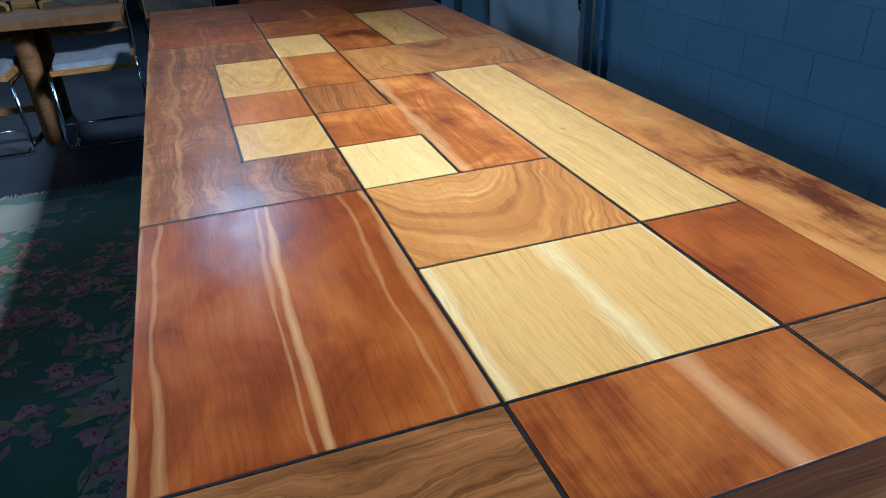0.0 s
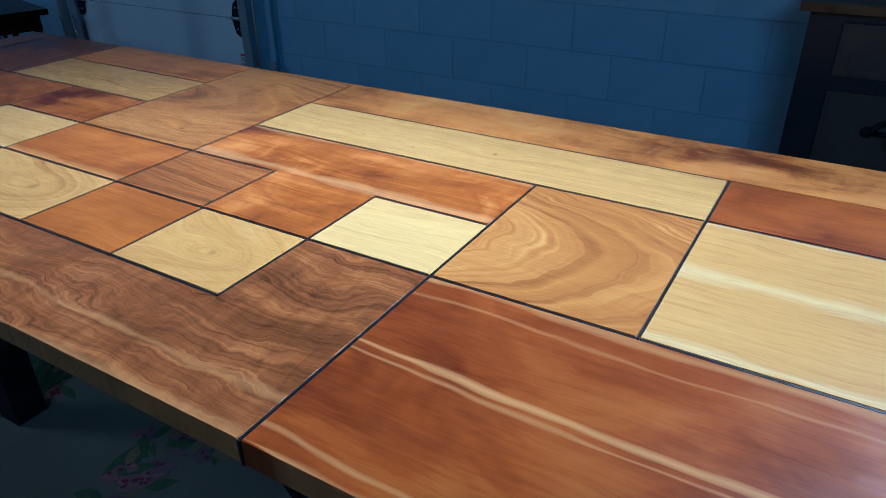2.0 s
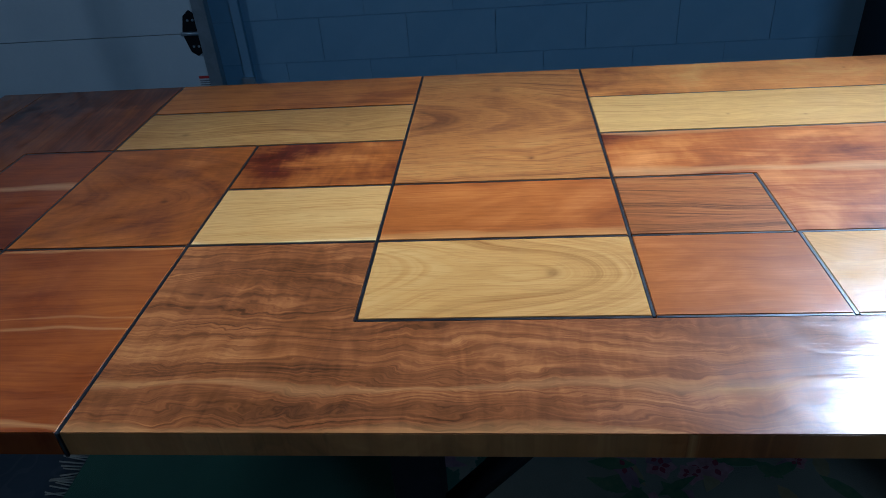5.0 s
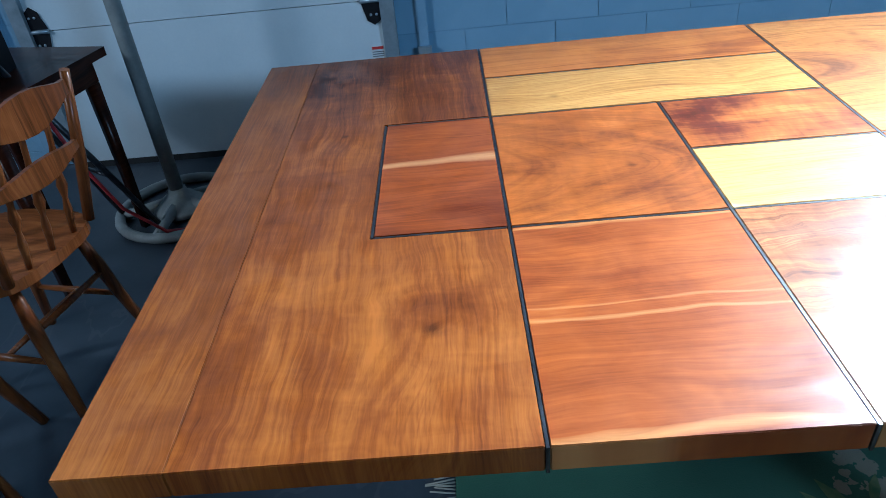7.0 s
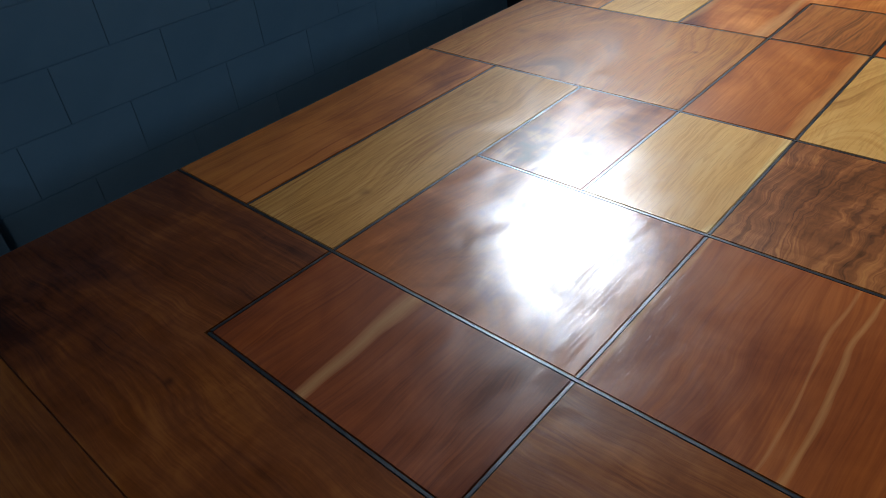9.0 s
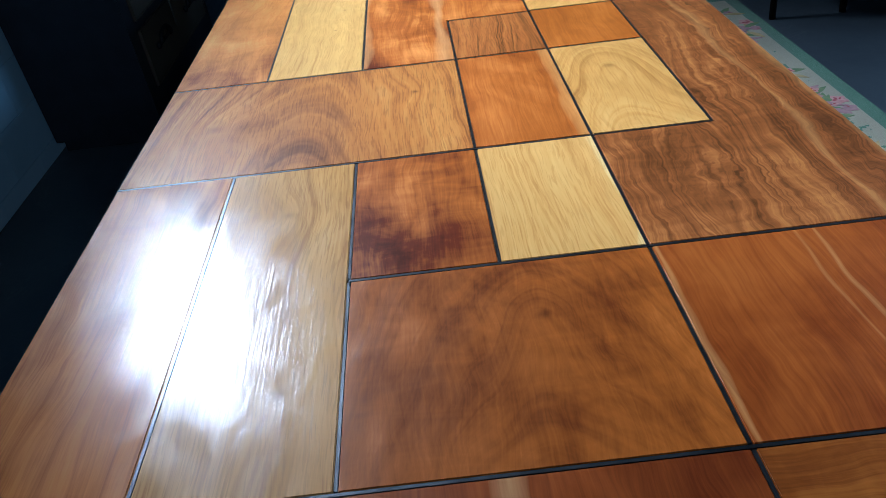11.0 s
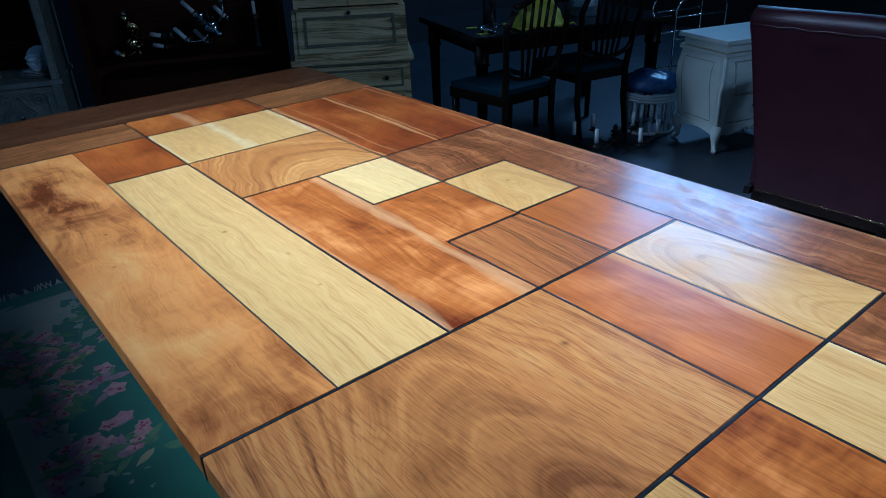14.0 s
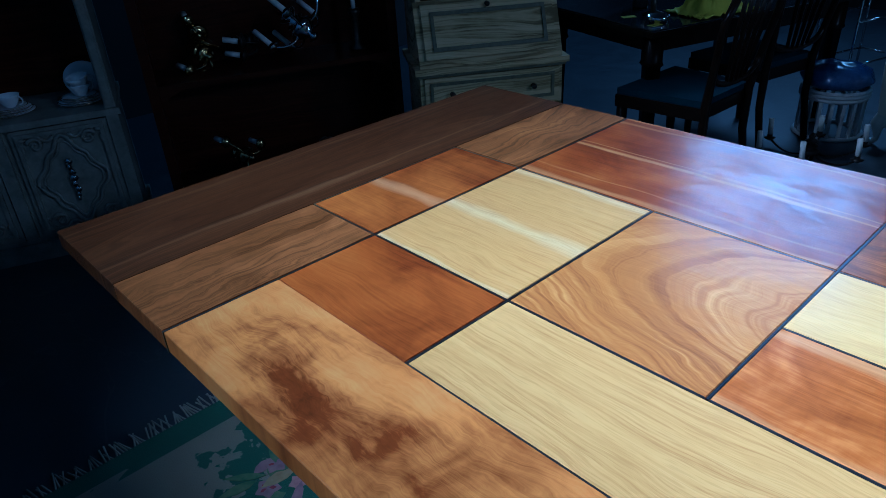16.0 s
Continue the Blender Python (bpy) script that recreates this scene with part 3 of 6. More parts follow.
def panel(poly, material, label, glue=()):
    """One board of the top, held back from the joint lines and from the outer edge lines not at all."""
    cx = [p[0] for p in poly]
    cy = [p[1] for p in poly]
    pts = []
    k = len(poly)
    for i in range(k):
        x, y = XL[cx[i]], YL[cy[i]]
        px, py = XL[cx[i - 1]], YL[cy[i - 1]]
        nx, ny = XL[cx[(i + 1) % k]], YL[cy[(i + 1) % k]]
        # inward normals of the two sides (counter-clockwise outline)
        d1, d2 = Vector((x - px, y - py)).normalized(), Vector((nx - x, ny - y)).normalized()
        n1, n2 = Vector((-d1.y, d1.x)), Vector((-d2.y, d2.x))
        g1 = 0.0 if (cx[i] == cx[i - 1] and cx[i] in "ew") or (cy[i] == cy[i - 1] and cy[i] in "AB") else GAP
        g1 = 0.0003 if (cx[i] == cx[i - 1] and cx[i] in glue) or (cy[i] == cy[i - 1] and cy[i] in glue) else g1
        j = (i + 1) % k
        g2 = 0.0 if (cx[i] == cx[j] and cx[i] in "ew") or (cy[i] == cy[j] and cy[i] in "AB") else GAP
        g2 = 0.0003 if (cx[i] == cx[j] and cx[i] in glue) or (cy[i] == cy[j] and cy[i] in glue) else g2
        pts.append((x + n1.x * g1 + n2.x * g2, y + n1.y * g1 + n2.y * g2))
    bm = bmesh.new()
    prism(bm, pts, TZ - TH, TZ)
    bmesh.ops.recalc_face_normals(bm, faces=bm.faces)
    bevel(bm, 0.0014, 2)
    return part("panel", bm, material, big_table, label)


def rect(a, b, c, d):
    return ((a, c), (b, c), (b, d), (a, d))


panel(rect("e", "w", "A", "a0"), wood("walnut_end_south", (0.022, 0.009, 0.004), (0.056, 0.023, 0.009), (0.115, 0.053, 0.020), 1.3, "X", rings=16, streaks=((-2.03, 0.006, 0.25), (-1.80, 0.008, 0.35)), sap=(0.22, 0.115, 0.042), blotch=0.35), "brown walnut end board with a pale streak", ("a0",))
panel(rect("e", "x1", "a0", "a1"), wood("walnut_end_south_b", WA_D, (0.20, 0.083, 0.026), (0.38, 0.18, 0.058), 1.9, "X", rings=14, blotch=0.8, swirl=(0.08, 6.0)), "brown walnut end board", ("a0",))
panel(rect("x2", "w", "a0", "a1"), wood("walnut_end_south_c", WA_D, (0.20, 0.083, 0.026), (0.38, 0.18, 0.058), 2.6, "X", rings=13, blotch=0.8, swirl=(0.08, 6.0)), "brown walnut end board", ("a0",))
panel(rect("x1", "x2", "a0", "a1"), wood("cherry_south_inset", CH_D, (0.30, 0.075, 0.017), CH_L, 2.1, "Y", rings=10, blotch=0.8, streaks=((0.05, 0.018, 0.6),), sap=(0.50, 0.26, 0.10), curl=0.15), "red cherry inset with a pale streak")
panel(rect("e", "x1", "a1", "s1"), wood("cherry_sapwood", CH_D, (0.27, 0.056, 0.011), (0.40, 0.115, 0.024), 3.7, "Y", rings=9, blotch=0.75, ring_amp=0.2,
      streaks=((-0.730, 0.012, 0.7), (-0.694, 0.006, 0.6), (-0.478, 0.007, 1.0), (-0.500, 0.004, 0.6), (-0.25, 0.013, 0.7), (-0.305, 0.005, 0.4)), sap=(0.48, 0.23, 0.07)), "deep red cherry board with pale sapwood streaks")
panel((("e", "s1"), ("x1", "s1"), ("x1", "t1"), ("x0", "t1"), ("x0", "v"), ("x1", "v"), ("x1", "w"), ("e", "w")),
      wood("walnut_burl", (0.065, 0.020, 0.007), (0.19, 0.068, 0.021), (0.40, 0.18, 0.060), 4.9, "Y", rings=8, wide=3.0, long=0.6, wig=0.05, blotch=0.5, curl=0.26, fibre=0.5, ring_amp=0.27, swirl=(0.07, 7.0),
           knots=((-0.40, -0.55, 0.06, 0.7), (-0.62, -0.30, 0.05, 0.6)), dark_spots=((-0.42, -0.52, 0.10, 0.10), (-0.38, 0.88, 0.10, 0.1)), streaks=((-0.735, 0.02, 0.5), (-0.64, 0.01, 0.4)), sap=(0.48, 0.24, 0.075)), "burled brown walnut board wrapping three small panels")
panel(rect("e", "x1", "w", "b1"), wood("cherry_north_side", CH_D, (0.27, 0.062, 0.014), (0.42, 0.12, 0.03), 5.3, "Y", rings=10, streaks=((-0.722, 0.014, 0.6), (-0.50, 0.006, 0.45), (-0.47, 0.004, 0.3), (-0.255, 0.010, 0.5)), sap=(0.50, 0.25, 0.08), blotch=0.6), "red-brown cherry board with pale streaks")
panel(rect("x1", "x2", "a1", "m1"), wood("oak_square", OA_D, OA_M, OA_L, 6.2, "Y", rings=12, ring_amp=0.2, blotch=0.22, flecks=0.15, streaks=((0.015, 0.028, 0.55), (-0.228, 0.014, 0.55), (0.235, 0.010, 0.5)), sap=(0.70, 0.53, 0.26)), "yellow oak square with a pale streak")
panel(rect("x1", "x2", "m1", "s1"), wood("marbled_walnut", (0.22, 0.085, 0.021), (0.37, 0.160, 0.040), (0.66, 0.39, 0.13), 7.7, "Y", rings=4, wide=2.4, long=0.9, wig=0.05, ring_amp=0.55, blotch=0.3, fibre=0.4, fine=0.65, swirl=(0.05, 4.0), arch=(-0.05, 2.0, 0.32)), "swirling brown and gold walnut panel")
panel(rect("x3", "w", "a1", "u"), wood("cherry_wall_side", (0.17, 0.036, 0.009), (0.46, 0.195, 0.048), (0.66, 0.40, 0.14), 8.4, "Y", rings=8, blotch=0.7, curl=0.1, ring_amp=0.2, swirl=(0.07, 6.0), knots=((0.60, -0.72, 0.03, 0.8), (0.64, -0.52, 0.03, 0.7)), dark_spots=((0.65, -1.26, 0.08, 0.13), (0.59, -1.36, 0.04, 0.11), (0.69, -1.12, 0.04, 0.15), (0.63, -1.02, 0.06, 0.12), (0.58, -0.94, 0.03, 0.09), (0.66, -0.82, 0.04, 0.09))), "orange cherry board with a dark mottled patch", ("x3",))
panel(rect("x2", "x3", "a1", "m1"), wood("cherry_wall_red", CH_D, (0.34, 0.078, 0.014), (0.47, 0.15, 0.034), 8.9, "Y", rings=7, blotch=0.6, ring_amp=0.2), "smooth red cherry square", ("x3",))
panel(rect("x2", "x3", "m1", "u"), wood("oak_long", OA_D, (0.61, 0.40, 0.15), OA_L, 9.9, "Y", rings=13, ring_amp=0.22, blotch=0.25, flecks=0.2, knots=((0.37, -0.52, 0.04, 0.5), (0.33, -0.12, 0.03, 0.4), (0.31, -0.30, 0.03, 0.4))), "long straight-grained yellow oak panel")
panel((("x1", "t1"), ("xm", "t1"), ("xm", "s1"), ("x2", "s1"), ("x2", "u"), ("xm", "u"), ("xm", "t2"), ("x1", "t2")),
      wood("cherry_t", CH_D, (0.40, 0.105, 0.022), (0.58, 0.25, 0.07), 10.4, "Y", rings=9, blotch=0.85, ring_amp=0.25, curl=0.12, streaks=((0.02, 0.026, 0.5), (0.238, 0.014, 0.45)), sap=(0.58, 0.32, 0.12)), "red-orange cherry T-shaped panel")
panel(rect("x1", "xm", "s1", "t1"), wood("pale_oak", (0.52, 0.34, 0.13), (0.70, 0.51, 0.22), (0.79, 0.63, 0.32), 11.8, "Y", rings=14, ring_amp=0.22, blotch=0.15, flecks=0.15), "pale oak square")
panel(rect("x1", "xm", "t2", "u"), wood("small_walnut", WA_D, (0.28, 0.10, 0.026), (0.46, 0.21, 0.062), 12.6, "Y", rings=18, ring_amp=0.3, blotch=0.3, flecks=0.25), "striped brown walnut square")
panel(rect("x0", "x1", "t1", "t2s"), wood("oak_side_south", OA_D, (0.57, 0.34, 0.11), OA_L, 13.1, "Y", rings=6, ring_amp=0.24, blotch=0.2, flecks=0.2, arch=(-0.37, 2.5, 0.35), knots=((-0.38, -0.27, 0.05, 1.8),)), "golden oak square")
panel(rect("x0", "x1", "t2s", "u"), wood("cherry_side", (0.18, 0.035, 0.008), (0.39, 0.105, 0.019), (0.54, 0.20, 0.05), 14.7, "Y", rings=7, ring_amp=0.2, blotch=0.5), "orange cherry square")
panel(rect("x0", "x1", "u", "v"), wood("oak_side_north", (0.32, 0.15, 0.035), (0.54, 0.32, 0.105), (0.66, 0.44, 0.18), 15.5, "Y", rings=6, wide=2.6, long=0.9, ring_amp=0.30, blotch=0.25, flecks=0.2, wig=0.04, arch=(-0.37, 3.0, 0.4), knots=((-0.36, 0.36, 0.08, 2.0),)), "golden oak panel with cathedral grain")
panel(rect("x1", "xm", "u", "v"), wood("cherry_centre", CH_D, (0.37, 0.095, 0.019), (0.52, 0.20, 0.05), 16.2, "Y", rings=7, ring_amp=0.2, blotch=0.6, streaks=((-0.232, 0.018, 0.6),), sap=(0.58, 0.29, 0.08)), "bright red cherry panel")
panel(rect("xm", "w", "u", "v"), wood("walnut_wide", (0.13, 0.045, 0.012), (0.35, 0.148, 0.039), (0.55, 0.30, 0.095), 17.8, "Y", rings=1.5, wide=2.0, long=0.5, wig=0.03, ring_amp=0.34, blotch=0.3, curl=0.08, flecks=0.35, arch=(0.36, 1.4, 0.07),
      knots=((0.58, 0.46, 0.10, 0.7), (0.11, 0.38, 0.05, 0.5))), "wide brown walnut panel with a knot")
panel(rect("x1", "xm", "v", "w"), wood("oak_north", (0.36, 0.18, 0.045), (0.57, 0.36, 0.135), (0.68, 0.48, 0.21), 18.3, "Y", rings=12, ring_amp=0.22, blotch=0.2, flecks=0.25, streaks=((-0.232, 0.014, 0.7),), sap=(0.76, 0.57, 0.26)), "straight-grained oak panel")
panel(rect("xm", "x2", "v", "w"), wood("cherry_north", CH_D, (0.37, 0.098, 0.02), (0.54, 0.21, 0.052), 19.6, "Y", rings=9, blotch=0.9, curl=0.25, dark_spots=((0.19, 1.04, 0.07, 0.22), (0.10, 0.93, 0.05, 0.1))), "mottled cherry panel with a dark end")
panel(rect("x2", "x3", "v", "b1"), wood("oak_brown_long", (0.26, 0.12, 0.03), (0.48, 0.28, 0.09), (0.61, 0.40, 0.155), 20.2, "Y", rings=5, wide=2.4, long=0.5, wig=0.03, ring_amp=0.26, blotch=0.45, flecks=0.35, knots=((0.36, 0.86, 0.06, 0.8), (0.33, 1.30, 0.07, 0.8))), "long golden-brown oak panel")
panel(rect("x3", "w", "v", "b1"), wood("cherry_wall_north", OR_D, (0.41, 0.155, 0.034), (0.57, 0.28, 0.078), 21.9, "Y", rings=14, ring_amp=0.32, blotch=0.55), "orange cherry board")
panel(rect("x1", "x2", "w", "b1"), wood("cherry_large_north", (0.13, 0.027, 0.007), (0.33, 0.086, 0.017), (0.49, 0.175, 0.040), 22.5, "Y", rings=6, wide=2.2, long=0.6, wig=0.05, blotch=0.55, ring_amp=0.26, curl=0.15, swirl=(0.03, 6.0), arch=(-0.02, 2.2, 0.3), knots=((-0.05, 1.2, 0.06, 0.8),), dark_spots=((0.05, 1.12, 0.12, 0.1),)), "large red-brown cherry panel")
panel((("e", "b1"), ("x1", "b1"), ("x1", "b0"), ("x2", "b0"), ("x2", "b1"), ("w", "b1"), ("w", "c"), ("e", "c")),
      wood("walnut_end_north", (0.050, 0.010, 0.003), (0.165, 0.040, 0.009), (0.31, 0.095, 0.022), 23.4, "X", rings=9, wide=2.0, long=0.4, wig=0.035, blotch=0.85, curl=0.16, ring_amp=0.18, fibre=0.45, swirl=(0.018, 6.0), knots=((-0.50, 1.60, 0.09, 0.9), (0.20, 1.80, 0.05, 0.5)), dark_spots=((0.55, 1.86, 0.10, 0.2), (-0.47, 1.60, 0.05, 0.14))), "reddish walnut end board with a knot", ("c",))
panel(rect("e", "w", "c", "B"), wood("walnut_end_edge", (0.066, 0.016, 0.005), (0.170, 0.045, 0.011), (0.29, 0.095, 0.024), 25.6, "X", rings=6, wig=0.03, blotch=0.75, curl=0.12, ring_amp=0.13, fibre=0.6), "lighter brown walnut edge board", ("c",))
panel(rect("x1", "x2", "b1", "b0"), wood("cherry_north_inset", (0.10, 0.017, 0.006), (0.235, 0.050, 0.013), (0.35, 0.10, 0.028), 24.8, "Y", rings=9, blotch=0.6, streaks=((0.035, 0.017, 0.85),), sap=(0.42, 0.21, 0.085)), "dark red cherry inset with one pale streak")


def strip(x0, y0, x1, y1):
    """A steel bar let into the joint between boards, just below their faces, over a black groove."""
    ends = ((XL[x0], YL[y0]), (XL[x1], YL[y1]))
    (ax, ay), (bx, by) = ends
    w = 0.0023
    eps = 0.0015
    bm = bmesh.new()
    if abs(ax - bx) < 1e-6:
        lo, hi = min(ay, by), max(ay, by)
        box(bm, ax - w, ax + w, lo + 0.0045, hi - 0.0045, TZ - 0.030, TZ - 0.0006)
    else:
        lo, hi = min(ax, bx), max(ax, bx)
        box(bm, lo - (eps if abs(lo - XL["e"]) < 1e-6 else 0), hi + (eps if abs(hi - XL["w"]) < 1e-6 else 0), ay - w, ay + w, TZ - TH - 0.002, TZ - 0.0004)
    bevel(bm, 0.0006, 1)
    return part("inlay_strip", bm, steel, big_table, "blackened steel inlay strip")


for row in (("e", "a1", "w", "a1"), ("e", "b1", "w", "b1"), ("x1", "a0", "x2", "a0"), ("x1", "b0", "x2", "b0"), ("e", "s1", "x2", "s1"), ("x1", "m1", "x3", "m1"),
            ("x0", "t1", "xm", "t1"), ("x0", "t2s", "x1", "t2s"), ("x1", "t2", "xm", "t2"), ("x0", "u", "w", "u"), ("x0", "v", "w", "v"), ("e", "w", "x2", "w")):
    strip(*row)
for x, ys in (("x1", ("a0", "a1", "m1", "s1", "t1", "t2", "u", "v", "w", "b1", "b0")), ("x2", ("a0", "a1", "m1", "s1", "u")), ("x2", ("v", "w", "b1", "b0")),
              ("x3", ("m1", "u")), ("x3", ("v", "b1")), ("x0", ("t1", "t2s", "u", "v")), ("xm", ("s1", "t1")), ("xm", ("t2", "u", "v", "w"))):
    for a, b in zip(ys, ys[1:]):
        strip(x, a, x, b)
bm = bmesh.new()
box(bm, XL["e"] + 0.03, XL["w"] - 0.03, YL["A"] + 0.03, YL["B"] - 0.03, TZ - TH - 0.012, TZ - TH - 0.003)
box(bm, XL["e"] + 0.006, XL["w"] - 0.006, YL["A"] + 0.006, YL["B"] - 0.006, TZ - TH + 0.002, TZ - 0.010)
part("core_board", bm, gap_black, big_table, "black core board under the panels")
for y in (-0.60, 0.62):
    for x in (-0.46, 0.46):
        bm = bmesh.new()
        box(bm, x - 0.045, x + 0.045, y - 0.045, y + 0.045, 0.012, TZ - TH - 0.012)
        bevel(bm, 0.006)
        part("leg", bm, black_iron, big_table, "black square post")
        s = 1 if x < 0 else -1
        bm = bmesh.new()
        tube(bm, ((x, y + (0.045 if y < 0 else -0.045), 0.25), (x, y + (0.42 if y < 0 else -0.42), TZ - TH - 0.014)), 0.028, 4)
        part("brace", bm, black_iron, big_table)
    boxpart("cross_beam", (-0.60, 0.60, y - 0.04, y + 0.04, TZ - TH - 0.09, TZ - TH - 0.013), black_iron, big_table, 0.005)
for x in (-0.46, 0.46):
    boxpart("long_rail", (x - 0.03, x + 0.03, -1.6, 1.6, TZ - TH - 0.075, TZ - TH - 0.014), black_iron, big_table, 0.004)

# ---- things beside the south end ----
mahogany = wood("mahogany", (0.015, 0.004, 0.003), (0.040, 0.009, 0.006), (0.080, 0.020, 0.012), 31.0, "XZ", rough=0.35, coat=0.3)
dark_oak = wood("dark_stained_wood", (0.003, 0.002, 0.0015), (0.008, 0.0045, 0.0035), (0.016, 0.009, 0.006), 32.0, "XZ", rough=0.4, coat=0.15)
cream_oak = wood("limed_oak", (0.36, 0.33, 0.21), (0.64, 0.60, 0.44), (0.74, 0.71, 0.55), 33.0, "XZ", rings=16, ring_amp=0.7, rough=0.5, coat=0.0, blotch=0.3)
olive_edge = speckled("olive_glaze", (0.10, 0.10, 0.055), (0.20, 0.19, 0.11), 40, 0.5)
hutch_paint = speckled("antiqued_grey_paint", (0.13, 0.135, 0.115), (0.30, 0.30, 0.25), 14, 0.36)
cream_paint = speckled("cream_lacquer", (0.60, 0.64, 0.58), (0.70, 0.73, 0.65), 6, 0.32)
gold_line = speckled("dull_gold_line", (0.30, 0.28, 0.18), (0.38, 0.35, 0.22), 30, 0.45)
leather = speckled("burgundy_leather", (0.014, 0.0026, 0.005), (0.028, 0.005, 0.010), 9, 0.42, 0.0, 0.35, 4.0, 0.28)
blue_seat = speckled("blue_seat_cloth", (0.007, 0.022, 0.034), (0.013, 0.033, 0.048), 12, 0.9, 0.0, 0.15, 4.0, 0.08)
plastic_blue = speckled("blue_plastic_wrap", (0.03, 0.06, 0.17), (0.10, 0.15, 0.32), 16, 0.2, 0.0, 0.6)
yellow_cloth = speckled("yellow_cloth", (0.55, 0.52, 0.03), (0.72, 0.68, 0.07), 10, 0.85)
glass_dark = speckled("dark_glass", (0.01, 0.012, 0.015), (0.03, 0.034, 0.04), 5, 0.05)
old_white = speckled("chipped_white_paint", (0.42, 0.43, 0.42), (0.60, 0.61, 0.60), 25, 0.6)
bronze = speckled("dark_bronze", (0.02, 0.017, 0.014), (0.06, 0.05, 0.04), 30, 0.35, 0.7)


def frame_moulding(name, x0, x1, z0, z1, y, w, d, material, parent, lean=0.0, z_ref=0.0):
    """Four mitred bars standing proud of an upright face; lean tilts the face back by y per metre of height."""
    for a, b, c, e in ((x0, x1, z0, z0 + w), (x0, x1, z1 - w, z1), (x0, x0 + w, z0 + w, z1 - w), (x1 - w, x1, z0 + w, z1 - w)):
        bm = bmesh.new()
        box(bm, a, b, y, y + d, c, e)
        bevel(bm, min(w, d) * 0.35, 2)
        for v in bm.verts:
            v.co.y -= lean * (v.co.z - z_ref)
        part(name, bm, material, parent)


def knob(parent, x, y, z, r=0.014, lean=0.0):
    bm = bmesh.new()
    lathe(bm, ((r * 0.9, 0), (r * 0.45, 0.004), (r * 0.4, 0.012), (r, 0.018), (r * 0.8, 0.026), (0.002, 0.028)), 12, at=(x, y, z), tilt=Matrix.Rotation(radians(-90), 4, "X"))
    part("knob", bm, bronze, parent, "dark bronze knob")


def secretary_desk(m):
    t = thing("secretary_desk", m, "cream limed-oak secretary desk with slant front, closed, and glazed top", "desk")
    W = 0.35
    boxpart("base", (-W, W, -0.43, -0.012, 0.06, 0.60), cream_oak, t, 0.004)
    boxpart("plinth", (-W - 0.012, W + 0.012, -0.44, 0.0, 0.0, 0.06), cream_oak, t, 0.006)
    boxpart("ledge", (-W - 0.024, W + 0.024, -0.445, 0.022, 0.60, 0.628), cream_oak, t, 0.008)
    boxpart("ledge_bead", (-W - 0.012, W + 0.012, -0.44, 0.010, 0.585, 0.60), olive_edge, t, 0.005)
    for z0, z1 in ((0.07, 0.235), (0.245, 0.405), (0.415, 0.578)):
        dr = boxpart("drawer", (-W + 0.02, W - 0.02, -0.03, 0.004, z0, z1), cream_oak, t, 0.004)
        frame_moulding("moulding", -W + 0.045, W - 0.045, z0 + 0.022, z1 - 0.022, 0.004, 0.014, 0.007, olive_edge, dr)
        for x in (-0.2, 0.2):
            knob(dr, x, 0.004, (z0 + z1) / 2)
    # slanted desk body
    bm = bmesh.new()
    prof = ((0.0, 0.628), (-0.012, 0.66), (-0.125, 0.905), (-0.43, 0.905), (-0.43, 0.628))
    a = [bm.verts.new((-W + 0.004, y, z)) for y, z in prof]
    b = [bm.verts.new((W - 0.004, y, z)) for y, z in prof]
    bm.faces.new(a)
    bm.faces.new(b[::-1])
    for i in range(5):
        j = (i + 1) % 5
        bm.faces.new((a[i], b[i], b[j], a[j]))
    bevel(bm, 0.004)
    part("desk_body", bm, cream_oak, t)
    lean = 0.113 / 0.245
    bm = bmesh.new()
    box(bm, -W + 0.035, W - 0.035, -0.01, 0.012, 0.665, 0.895)
    bevel(bm, 0.004)
    for v in bm.verts:
        v.co.y -= lean * (v.co.z - 0.66) + 0.005
    lid = part("lid", bm, cream_oak, t, "slanted fold-down front")
    frame_moulding("moulding", -W + 0.075, W - 0.075, 0.70, 0.865, 0.006, 0.016, 0.010, olive_edge, lid, lean, 0.66)
    knob(lid, 0.0, -0.095, 0.882, 0.012)
    # glazed upper cabinet
    for x0, x1 in ((-W + 0.02, -W + 0.045), (W - 0.045, W - 0.02)):
        boxpart("side_panel", (x0, x1, -0.42, -0.14, 0.905, 1.75), cream_oak, t, 0.003)
    boxpart("back_panel", (-W + 0.045, W - 0.045, -0.42, -0.405, 0.905, 1.75), cream_oak, t, 0.0)
    boxpart("shelf", (-W + 0.045, W - 0.045, -0.40, -0.17, 1.25, 1.268), cream_oak, t, 0.002)
    boxpart("cornice", (-W - 0.01, W + 0.01, -0.44, -0.11, 1.75, 1.81), cream_oak, t, 0.012)
    for s in (-1, 1):
        x0, x1 = (-W + 0.046, -0.002) if s < 0 else (0.002, W - 0.046)
        d = boxpart("door", (x0, x0 + 0.045, -0.158, -0.136, 0.915, 1.745), cream_oak, t, 0.003)
        for b in ((x1 - 0.045, x1, -0.158, -0.136, 0.915, 1.745), (x0 + 0.0452, x1 - 0.0452, -0.158, -0.136, 0.915, 0.975), (x0 + 0.0452, x1 - 0.0452, -0.158, -0.136, 1.69, 1.745)):
            boxpart("rail", b, cream_oak, d, 0.003)
        boxpart("bead", (x0 + 0.046, x1 - 0.046, -0.150, -0.141, 0.976, 0.985), olive_edge, d, 0.002)
        boxpart("pane", (x0 + 0.0455, x1 - 0.0455, -0.149, -0.146, 0.9855, 1.689), glass_dark, d, 0.0, "dark glass pane")
    return t


